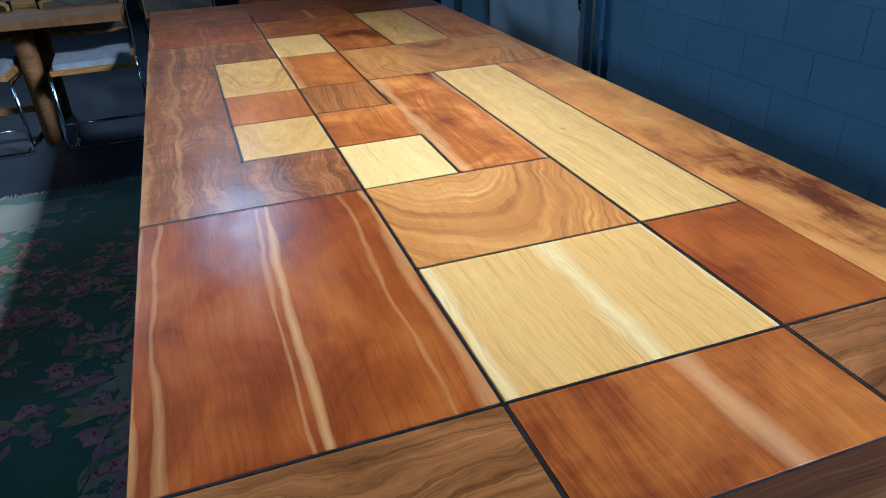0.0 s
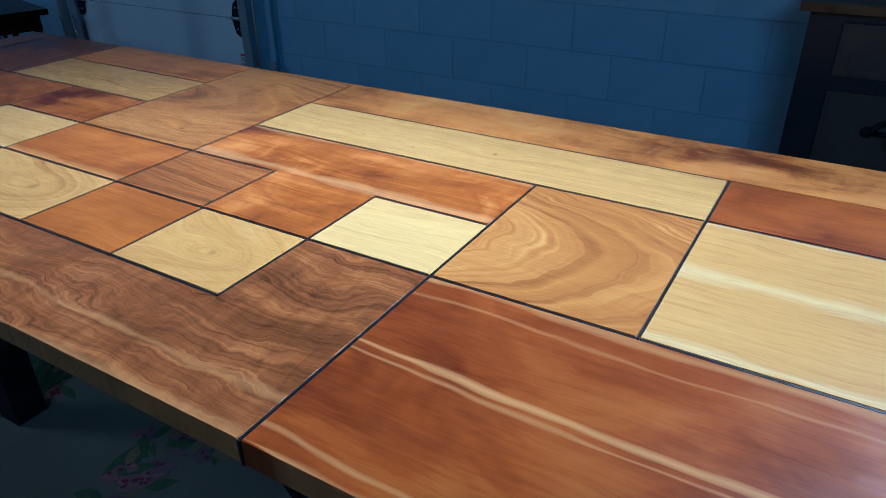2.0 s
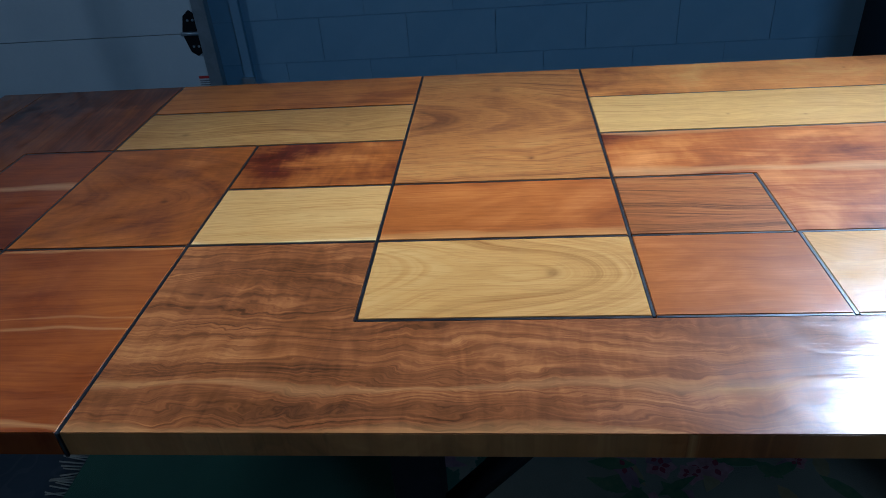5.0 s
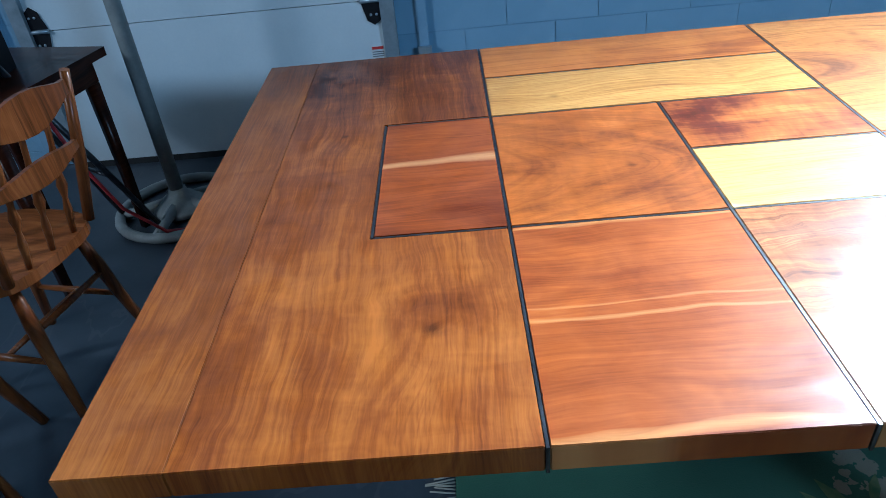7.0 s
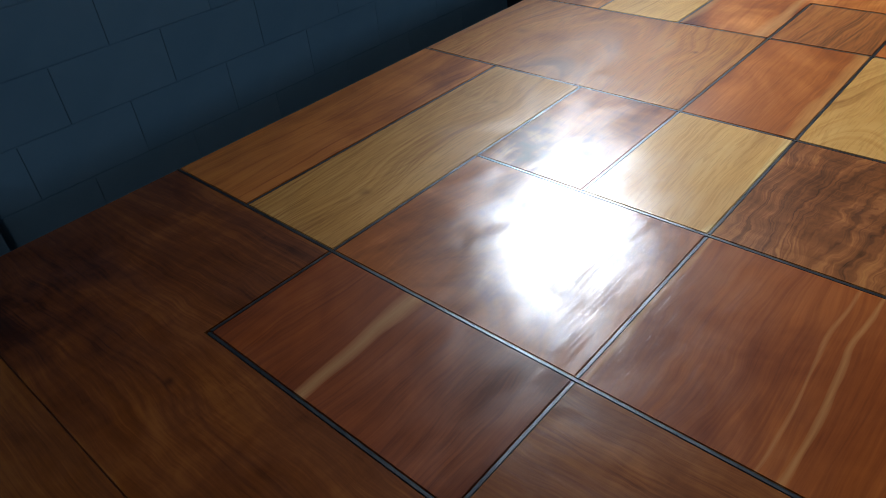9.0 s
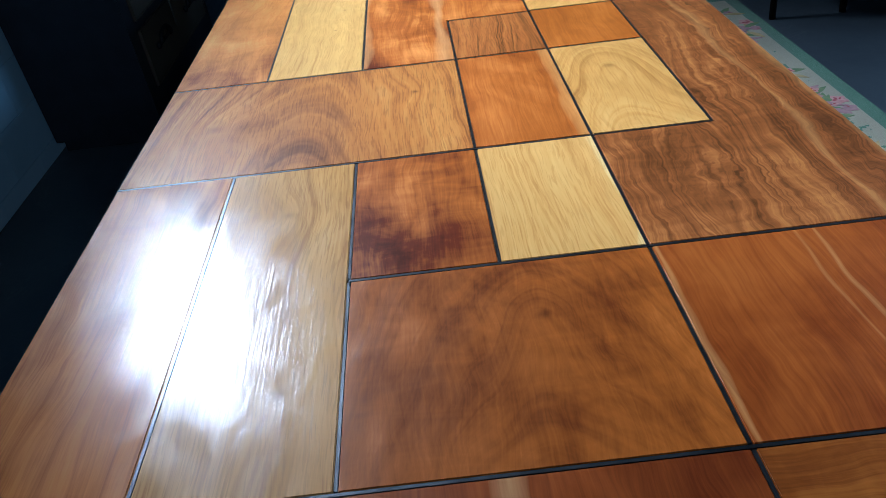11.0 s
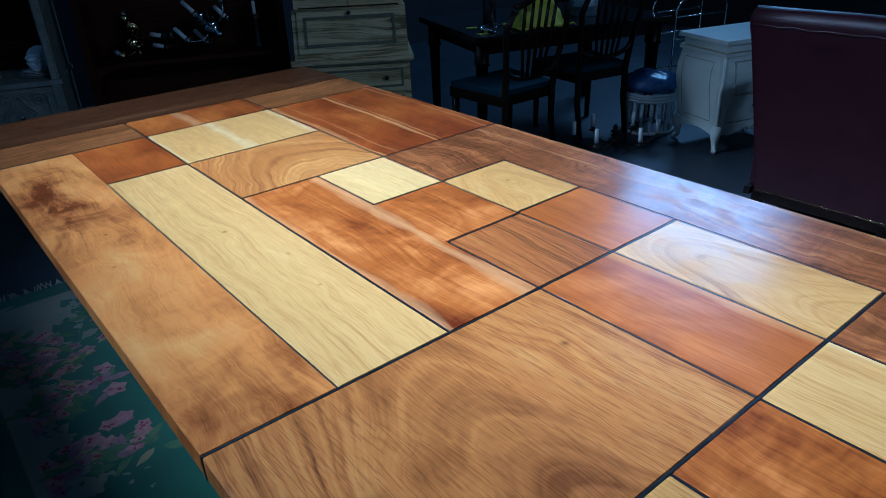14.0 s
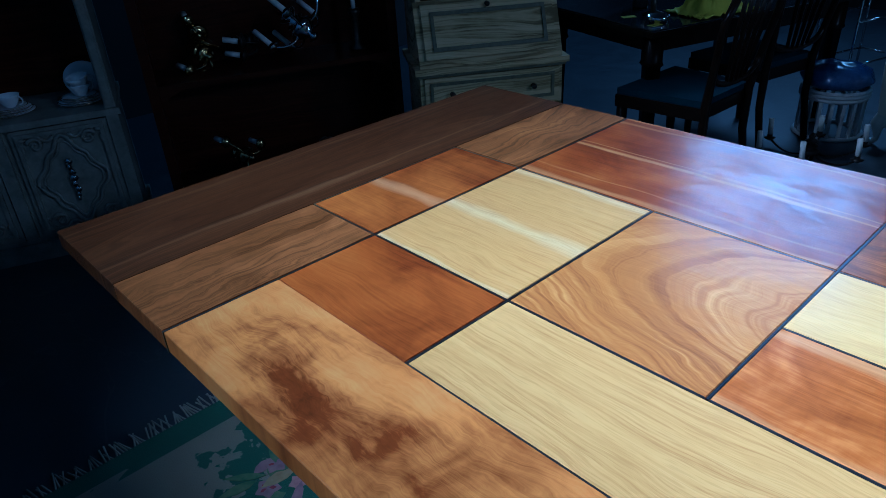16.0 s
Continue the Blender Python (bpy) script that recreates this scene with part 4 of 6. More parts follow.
secretary_desk(pose(-1.375, -2.645, 0, 0, 0, -33))


def spiral(cx, cz, r0, r1, turns, a0, y, flip=1, n=16):
    return [(cx + flip * (r0 + (r1 - r0) * i / n) * math.cos(a0 + turns * 6.283 * i / n), y, cz + (r0 + (r1 - r0) * i / n) * math.sin(a0 + turns * 6.283 * i / n)) for i in range(n + 1)]


def hutch(m):
    t = thing("china_hutch", m, "antiqued grey carved china hutch with open shelf", "cabinet")
    Wd = 1.42
    boxpart("base", (0.0, Wd, -0.46, -0.02, 0.08, 0.60), hutch_paint, t, 0.004)
    boxpart("plinth", (-0.02, Wd + 0.02, -0.47, 0.01, 0.0, 0.08), hutch_paint, t, 0.012)
    boxpart("counter", (-0.012, Wd + 0.012, -0.47, 0.012, 0.60, 0.628), hutch_paint, t, 0.008)
    for x in (0.0, 0.46, 0.93, Wd - 0.05):
        boxpart("stile", (x, x + 0.05, -0.022, 0.004, 0.085, 0.598), hutch_paint, t, 0.006)
    for x0 in (0.052, 0.515, 0.985):
        x1 = x0 + 0.385
        d = boxpart("door", (x0, x1, -0.025, -0.006, 0.10, 0.59), hutch_paint, t, 0.003)
        frame_moulding("moulding", x0 + 0.02, x1 - 0.02, 0.12, 0.575, -0.006, 0.016, 0.012, hutch_paint, d)
        cx, cz, y = (x0 + x1) / 2, 0.345, 0.0
        bm = bmesh.new()
        ring = []
        for i in range(48):
            a = 2 * math.pi * i / 48
            k = 1 + 0.13 * math.cos(4 * a) + 0.07 * math.cos(8 * a)
            ring.append((cx + 0.118 * k * math.cos(a), y, cz + 0.172 * k * math.sin(a)))
        tube(bm, ring, 0.0095, 6, closed=True)
        tube(bm, [(cx + (p - cx) * 0.84, y - 0.004, cz + (q - cz) * 0.86) for p, _, q in ring], 0.006, 6, closed=True)
        part("carved_frame", bm, hutch_paint, d, "carved scrolling panel frame")
        for sx in (-1, 1):
            for sz in (-1, 1):
                bm = bmesh.new()
                tube(bm, spiral(cx + sx * 0.105, cz + sz * 0.175, 0.032, 0.005, 1.3, 0.4, y, sx), [0.010 - 0.0004 * i for i in range(17)], 6)
                tube(bm, [(cx + sx * (0.03 + 0.1 * q), y, cz + sz * (0.205 - 0.018 * math.sin(q * 6))) for q in [i / 8 for i in range(9)]], 0.007, 6)
                blob(bm, (cx + sx * 0.15, y, cz + sz * 0.205), 0.016, 0.010, 0.010)
                blob(bm, (cx + sx * 0.155, y, cz + sz * 0.165), 0.009, 0.008, 0.018)
                part("carved_scroll", bm, hutch_paint, d)
        bm = bmesh.new()
        for i, (r, q) in enumerate(((0.016, 0.085), (0.011, 0.06), (0.014, 0.036), (0.020, 0.008), (0.013, -0.02), (0.016, -0.045), (0.010, -0.068), (0.007, -0.086))):
            blob(bm, (cx + 0.004 * math.sin(i * 2.1), y + 0.006, cz + q), r, 0.012, 0.016)
        part("pull", bm, chrome, d, "tarnished silver drop pull")
    for x in (0.0, Wd - 0.045):
        boxpart("upright", (x, x + 0.045, -0.46, -0.01, 0.6285, 2.05), hutch_paint, t, 0.006)
        boxpart("front_bead", (x + 0.008, x + 0.037, -0.0095, 0.004, 0.64, 2.04), hutch_paint, t, 0.006)
    boxpart("back_panel", (0.0455, Wd - 0.0455, -0.46, -0.44, 0.6285, 2.05), mahogany, t, 0.0)
    for z in (1.12, 1.56):
        boxpart("shelf", (0.0455, Wd - 0.0455, -0.438, -0.06, z, z + 0.022), hutch_paint, t, 0.004)
    boxpart("cornice", (-0.05, Wd + 0.05, -0.50, 0.05, 2.05, 2.13), hutch_paint, t, 0.02)
    return t


HUTCH = pose(0.093, -3.490, 0, 0, 0, -20.5)
hutch(HUTCH)
gold_rim = brass


def saucer(m, r, label):
    t = thing("saucer", m, label, "saucer", "stacked saucers")
    bm = bmesh.new()
    lathe(bm, ((r * 0.42, 0.0), (r * 0.45, 0.003), (r * 0.75, 0.006), (r, 0.013), (r, 0.0145), (r * 0.74, 0.009), (r * 0.4, 0.006), (0.002, 0.006)), 28)
    part("dish", bm, china, t)
    bm = bmesh.new()
    tube(bm, [(r * math.cos(a), r * math.sin(a), 0.0142) for a in [6.2832 * i / 28 for i in range(28)]], 0.0012, 5, closed=True)
    part("gilt_rim", bm, gold_rim, t, "thin gilt rim")
    return t


def teacup(m, label):
    t = thing("teacup", m, label, "cup", "teacups")
    bm = bmesh.new()
    lathe(bm, ((0.020, 0.0), (0.022, 0.004), (0.034, 0.018), (0.043, 0.038), (0.047, 0.052), (0.0455, 0.052), (0.041, 0.037), (0.031, 0.018), (0.016, 0.008), (0.002, 0.007)), 24)
    part("bowl", bm, china, t)
    bm = bmesh.new()
    tube(bm, [(0.042 + 0.022 * math.sin(a), 0, 0.028 + 0.018 * math.cos(a)) for a in [3.1416 * i / 10 for i in range(11)]], 0.003, 6)
    part("handle", bm, china, t)
    return t


for i, (px_, py_) in enumerate(((0.165, -3.69), (0.43, -3.775))):
    z = 0.6285
    for k, r in enumerate((0.098, 0.090, 0.082, 0.074)):
        saucer(pose(px_ + 0.004 * (k % 2), py_, z, 0, 0, 40 * k), r, "white china saucer with gilt rim in a stack")
        z += 0.0078
    teacup(pose(px_ - 0.005, py_, z + 0.0005, 0, 0, 190 - 60 * i), "white china teacup standing on stacked saucers")
    if i == 0:
        teacup(pose(px_ - 0.012, py_ + 0.005, z + 0.036, 9, -8, 160), "white china teacup nested in another cup")
bm = bmesh.new()
lathe(bm, ((0.001, 0.0), (0.05, 0.001), (0.085, 0.006), (0.085, 0.008), (0.05, 0.004), (0.001, 0.004)), 28)
plate = thing("plate", pose(0.10, -3.80, 0.70, 80, 0, -20), "white china plate leaning against the hutch back", "plate")
part("dish", bm, china, plate)
tin = thing("storage_tin", pose(0.555, -3.80, 0.6285, 0, 0, -20), "dark tin with pale unreadable lettering", "tin")
bm = bmesh.new()
lathe(bm, ((0.05, 0.0), (0.052, 0.004), (0.052, 0.15), (0.048, 0.155), (0.048, 0.165), (0.0, 0.165)), 24)
part("can", bm, black_iron, tin)
for z in (0.05, 0.085):
    bm = bmesh.new()
    for i in range(5):
        a = radians(40 + i * 17)
        box(bm, -0.0055, 0.0055, 0.0525, 0.0535, z - 0.011, z + 0.011)
        bm.verts.ensure_lookup_table()
        for v in bm.verts[-8:]:
            c, s_ = math.cos(a - 1.5708), math.sin(a - 1.5708)
            v.co.x, v.co.y = c * v.co.x - s_ * v.co.y, s_ * v.co.x + c * v.co.y
    part("print_bar", bm, paper_white, tin)


def bookcase(m):
    t = thing("bookcase", m, "dark red mahogany open bookcase holding light fittings", "shelf")
    Wd = 1.20
    for x in (0.0, Wd - 0.045):
        boxpart("upright", (x, x + 0.045, -0.36, 0.0, 0.0, 2.0), mahogany, t, 0.004)
    boxpart("back_panel", (0.0455, Wd - 0.0455, -0.36, -0.345, 0.02, 2.0), mahogany, t, 0.0)
    for z in (0.09, 0.632, 1.18, 1.70):
        sh = boxpart("shelf", (0.0455, Wd - 0.0455, -0.344, 0.004, z, z + 0.026), mahogany, t, 0.003)
        for s in (-1, 1):
            bm = bmesh.new()
            pts = [(0.0, 0.0)] + [(0.16 * (1 - math.cos(a)) if a else 0.0, -0.10 + 0.10 * math.sin(a)) for a in [1.5708 * i / 8 for i in range(9)]]
            xb = 0.046 if s > 0 else Wd - 0.046
            side_prism(bm, [(xb + s * p, z - 0.001 + q) for p, q in pts], -0.022, -0.004)
            part("bracket", bm, mahogany, sh)
    boxpart("cornice", (-0.03, Wd + 0.03, -0.38, 0.03, 2.0, 2.06), mahogany, t, 0.012)
    return t


BOOK = pose(-1.195, -3.115, 0, 0, 0, -21)
bookcase(BOOK)


def candle_arm(bm_arm, base, a, reach, drop, rise, n=10):
    """An S-curved arm from the body out to a cup; returns the cup's place."""
    c, s = math.cos(a), math.sin(a)
    pts = []
    for i in range(n + 1):
        q = i / n
        r = reach * q
        z = -drop * math.sin(q * math.pi * 0.8) + rise * q * q
        pts.append((base[0] + c * r, base[1] + s * r, base[2] + z))
    tube(bm_arm, pts, 0.0055, 8)
    return pts[-1]


def light_fitting(m, arms, reach, metal, label, group, body=0.14, plate_=False, name="chandelier", sleeve=0.075, fat=1.0):
    t = thing(name, m, label, "chandelier" if arms > 2 else "wall lamp", group)
    bm = bmesh.new()
    lathe(bm, [(r * fat, z) for r, z in ((0.004, -body), (0.020, -body + 0.012), (0.010, -body + 0.03), (0.036, -body * 0.5), (0.050, -body * 0.3), (0.036, -body * 0.12), (0.020, 0.0), (0.034, 0.012), (0.014, 0.03), (0.030, body * 0.45), (0.034, body * 0.55), (0.013, body * 0.7), (0.018, body * 0.9), (0.004, body + 0.01))], 18)
    part("body", bm, metal, t)
    if plate_:
        bm = bmesh.new()
        lathe(bm, ((0.062, 0.0), (0.062, 0.004), (0.045, 0.012), (0.02, 0.016), (0.002, 0.017)), 24, at=(-0.06, 0, 0), tilt=Matrix.Rotation(radians(90), 4, "Y"))
        part("backplate", bm, metal, t, "round brass backplate")
    for i in range(arms):
        a = 2 * math.pi * i / arms if arms > 2 else (0.5 if i else -0.5)
        bm = bmesh.new()
        e = candle_arm(bm, (0, 0, -0.02), a, reach, 0.05, 0.045)
        arm = part("arm", bm, metal, t)
        bm = bmesh.new()
        lathe(bm, ((0.006, -0.014), (0.028, 0.0), (0.031, 0.005), (0.014, 0.007), (0.014, 0.022), (0.011, 0.022)), 14, at=e)
        part("cup", bm, metal, arm)
        bm = bmesh.new()
        lathe(bm, ((0.0132, 0.0), (0.0132, sleeve), (0.009, sleeve + 0.001), (0.009, sleeve - 0.01), (0.002, sleeve - 0.01)), 14, at=(e[0], e[1], e[2] + 0.0225))
        part("candle_sleeve", bm, candle_white, arm, "white candle sleeve")
    return t


# fittings lying on the bookcase shelves
light_fitting(BOOK @ pose(0.46, -0.14, 0.825, 48, 30, 20), 5, 0.17, chrome, "polished silver-coloured candle chandelier lying tilted on a shelf", "light fittings", 0.12, False, "chandelier", 0.105, 1.5)
light_fitting(BOOK @ pose(0.92, -0.17, 0.735, 70, 62, 15), 2, 0.10, brass, "brass two-candle wall lamp lying on a shelf", "light fittings", 0.06, True, "wall_lamp")
light_fitting(BOOK @ pose(0.92, -0.27, 0.82, 5, -75, 90), 1, 0.07, brass, "brass wall lamp leaning on its round backplate", "light fittings", 0.05, True, "wall_lamp")
light_fitting(BOOK @ pose(0.70, -0.22, 0.76, 80, 20, 60), 2, 0.08, bronze, "dark bronze wall lamp lying on a shelf", "light fittings", 0.06, False, "wall_lamp")
light_fitting(BOOK @ pose(0.84, -0.10, 0.235, 88, -50, 30), 3, 0.12, brass, "brass candle fitting lying on the lower shelf", "light fittings", 0.09)
light_fitting(BOOK @ pose(0.40, -0.14, 0.19, 80, 60, 10), 2, 0.10, bronze, "dark bronze wall lamp on the lower shelf", "light fittings", 0.06, False, "wall_lamp")
bm = bmesh.new()
lathe(bm, ((0.04, 0.0), (0.045, 0.01), (0.02, 0.03), (0.016, 0.15), (0.03, 0.18), (0.026, 0.2), (0.0, 0.2)), 18)
vase = thing("candlestick", BOOK @ pose(0.17, -0.15, 0.6585), "dark bronze candlestick standing on a shelf", "candlestick")
part("stem", bm, bronze, vase)
bm = bmesh.new()
lathe(bm, ((0.011, 0.0), (0.011, 0.08), (0.0, 0.08)), 12, at=(0, 0, 0.2005))
part("candle", bm, candle_white, vase)

# chandelier left on the floor
light_fitting(pose(-2.62, -1.58, 0.075, 4, -3, 12), 6, 0.26, bronze, "dark bronze six-arm chandelier with white sleeves on the floor", "", 0.07, False, "chandelier", 0.085)


def nightstand(m):
    t = thing("bombe_nightstand", m, "cream lacquered bombe chest with two drawers and curved feet", "chest")
    w2, dep = 0.30, 0.39
    levels = ((0.135, 0.275, 0.03), (0.20, 0.283, 0.025), (0.28, 0.298, 0.008), (0.36, 0.312, -0.006), (0.44, 0.322, -0.016), (0.51, 0.318, -0.012), (0.56, 0.302, 0.006), (0.59, 0.290, 0.018))
    bm = bmesh.new()
    rings = []
    for z, w, i in levels:
        c = 0.035
        d0, d1 = -dep + 0.005, -i
        outline = [(w - c, d1), (-w + c, d1), (-w, d1 - c), (-w, d0), (w, d0), (w, d1 - c)]
        rings.append([bm.verts.new((x, y, z)) for x, y in outline])
    for a, b in zip(rings, rings[1:]):
        for j in range(6):
            f = bm.faces.new((a[j], a[(j + 1) % 6], b[(j + 1) % 6], b[j]))
    bm.faces.new(rings[0][::-1])
    bm.faces.new(rings[-1])
    part("body", bm, cream_paint, t)
    for b, v in (((-0.305, 0.305, -dep - 0.005, 0.002, 0.59, 0.612), 0.006), ((-0.285, 0.285, -dep + 0.01, -0.018, 0.612, 0.662), 0.004), ((-0.315, 0.315, -dep - 0.015, 0.012, 0.662, 0.688), 0.008)):
        boxpart("top_moulding", b, cream_paint, t, v)
    boxpart("gilt_line", (-0.3075, 0.3075, -dep - 0.0075, 0.0045, 0.611, 0.615), gold_line, t, 0.001)
    for z0, z1, y in ((0.19, 0.355, 0.004), (0.375, 0.555, 0.020)):
        bm = bmesh.new()
        n = 6
        for i in range(n):
            za, zb = z0 + (z1 - z0) * i / n, z0 + (z1 - z0) * (i + 1) / n

            def yy(z):
                return -np.interp(z, [l[0] for l in levels], [l[2] for l in levels]) + 0.010

            vs = [bm.verts.new(p) for p in ((-0.225, yy(za), za), (0.225, yy(za), za), (0.225, yy(zb), zb), (-0.225, yy(zb), zb))]
            ws = [bm.verts.new((v.co.x, v.co.y - 0.02, v.co.z)) for v in vs]
            bm.faces.new(vs)
            bm.faces.new((vs[0], vs[3], ws[3], ws[0]))
            bm.faces.new((vs[1], ws[1], ws[2], vs[2]))
            if i == 0:
                bm.faces.new((vs[0], ws[0], ws[1], vs[1]))
            if i == n - 1:
                bm.faces.new((vs[3], vs[2], ws[2], ws[3]))
        bmesh.ops.remove_doubles(bm, verts=bm.verts, dist=0.0002)
        dr = part("drawer", bm, cream_paint, t)
        bm = bmesh.new()
        zc = (z0 + z1) / 2
        ye = -np.interp(zc, [l[0] for l in levels], [l[2] for l in levels]) + 0.010
        blob(bm, (0.0, ye + 0.006, zc), 0.03, 0.008, 0.024)
        for sx in (-1, 1):
            blob(bm, (sx * 0.03, ye + 0.006, zc + 0.008), 0.016, 0.007, 0.012)
        tube(bm, [(0.04 * math.cos(a), ye + 0.018, zc - 0.004 + 0.022 * math.sin(a)) for a in [3.1416 + 3.1416 * i / 10 for i in range(11)]], 0.003, 6)
        part("pull", bm, bronze, dr, "dark bronze bail pull")
        bm = bmesh.new()
        tube(bm, [(x, -np.interp(z, [l[0] for l in levels], [l[2] for l in levels]) + 0.0115, z) for x, z in ((-0.232, z0 - 0.006), (0.232, z0 - 0.006), (0.232, zc), (0.232, z1 + 0.006), (-0.232, z1 + 0.006), (-0.232, zc))], 0.0022, 5, closed=True)
        part("gilt_line", bm, gold_line, dr)
    for s in (-1, 1):
        def side_x(z):
            return s * (float(np.interp(z, [l[0] for l in levels], [l[1] for l in levels])) + 0.0008)

        zs = [0.19 + 0.36 * i / 9 for i in range(10)]
        bm = bmesh.new()
        tube(bm, [(side_x(z), -0.085, z) for z in zs] + [(side_x(z), -dep + 0.055, z) for z in zs[::-1]], 0.0024, 5, closed=True)
        part("gilt_line", bm, gold_line, t)
    # apron with a wavy lower edge, front and sides
    bm = bmesh.new()
    top = [(x / 20 * 0.52 - 0.26, 0.15) for x in range(21)]
    low = [(x, 0.095 + 0.035 * abs(math.cos(x * 9.0)) - (0.02 if abs(x) < 0.05 else 0)) for x, _ in top]
    side_prism(bm, top + low[::-1], -0.05, -0.026)
    part("apron", bm, cream_paint, t)
    bm = bmesh.new()
    for sx in (-1, 1):
        tube(bm, [(sx * (0.02 + 0.09 * q), -0.02, 0.128 + 0.012 * math.sin(q * 5)) for q in [i / 8 for i in range(9)]], [0.009 - 0.0008 * i for i in range(9)], 6)
        tube(bm, spiral(sx * 0.02, 0.125, 0.016, 0.004, 1.1, 1.0, -0.02, sx), 0.004, 6)
    part("carved_leaf", bm, cream_paint, t)
    for s in (-1, 1):
        bm = bmesh.new()
        for i in range(1):
            top = [(y / 12 * 0.30 - 0.345, 0.15) for y in range(13)]
            low = [(y, 0.10 + 0.03 * abs(math.cos((y + 0.195) * 10))) for y, _ in top]
            a = [bm.verts.new((s * 0.262, y, z)) for y, z in top + low[::-1]]
            b = [bm.verts.new((s * 0.282, y, z)) for y, z in top + low[::-1]]
            bm.faces.new(a)
            bm.faces.new(b[::-1])
            k = len(a)
            for q in range(k):
                bm.faces.new((a[q], a[(q + 1) % k], b[(q + 1) % k], b[q]))
        part("side_apron", bm, cream_paint, t)
        for y, f in ((-0.035, 1), (-dep + 0.03, -1)):
            bm = bmesh.new()
            x = s * 0.265
            pts = [(x, y, 0.16), (x + s * 0.016, y + f * 0.012, 0.12), (x + s * 0.008, y + f * 0.006, 0.07), (x + s * 0.006, y + f * 0.006, 0.035), (x + s * 0.018, y + f * 0.02, 0.017)]
            tube(bm, pts, [0.034, 0.034, 0.021, 0.016, 0.017], 10)
            blob(bm, (x + s * 0.02, y + f * 0.024, 0.0175), 0.019, 0.019, 0.0175)
            part("leg", bm, cream_paint, t, "scrolled cabriole foot")
            bm = bmesh.new()
            tube(bm, [(s * (np.interp(z, [l[0] for l in levels], [l[1] for l in levels]) - 0.012), (-np.interp(z, [l[0] for l in levels], [l[2] for l in levels]) - 0.010) if f > 0 else -dep + 0.012, z) for z in np.linspace(0.14, 0.585, 12)], 0.013, 6)
            part("corner_post", bm, cream_paint, t)
    return t


nightstand(pose(-3.215, -0.985, 0, 0, 0, -16.6))


def slat_stool(m):
    t = thing("slatted_stool", m, "white slatted tub stool with a blue plastic-wrapped cushion", "stool")
    for z, r in ((0.012, 0.172), (0.225, 0.168), (0.245, 0.17), (0.262, 0.168)):
        bm = bmesh.new()
        tube(bm, [(r * math.cos(a), r * math.sin(a), z) for a in [6.2832 * i / 28 for i in range(28)]], 0.0115, 8, closed=True)
        part("hoop", bm, old_white, t)
    for i in range(18):
        a = 6.2832 * i / 18
        bm = bmesh.new()
        box(bm, 0.158, 0.169, -0.009, 0.009, 0.0, 0.24)
        bevel(bm, 0.003, 1)
        part("slat", bm, old_white, t, at=pose(0, 0, 0, 0, 0, math.degrees(a)))
    bm = bmesh.new()
    blob(bm, (0, 0, 0.325), 0.185, 0.185, 0.075, seg=24)
    for v in bm.verts:
        k = noise.noise(v.co * 22)
        v.co += Vector((v.co.x, v.co.y, 0)).normalized() * k * 0.022 + Vector((0, 0, k * 0.018))
    part("cushion", bm, plastic_blue, t, "crinkled blue plastic-wrapped cushion")
    return t


slat_stool(pose(-3.10, -1.68, 0))


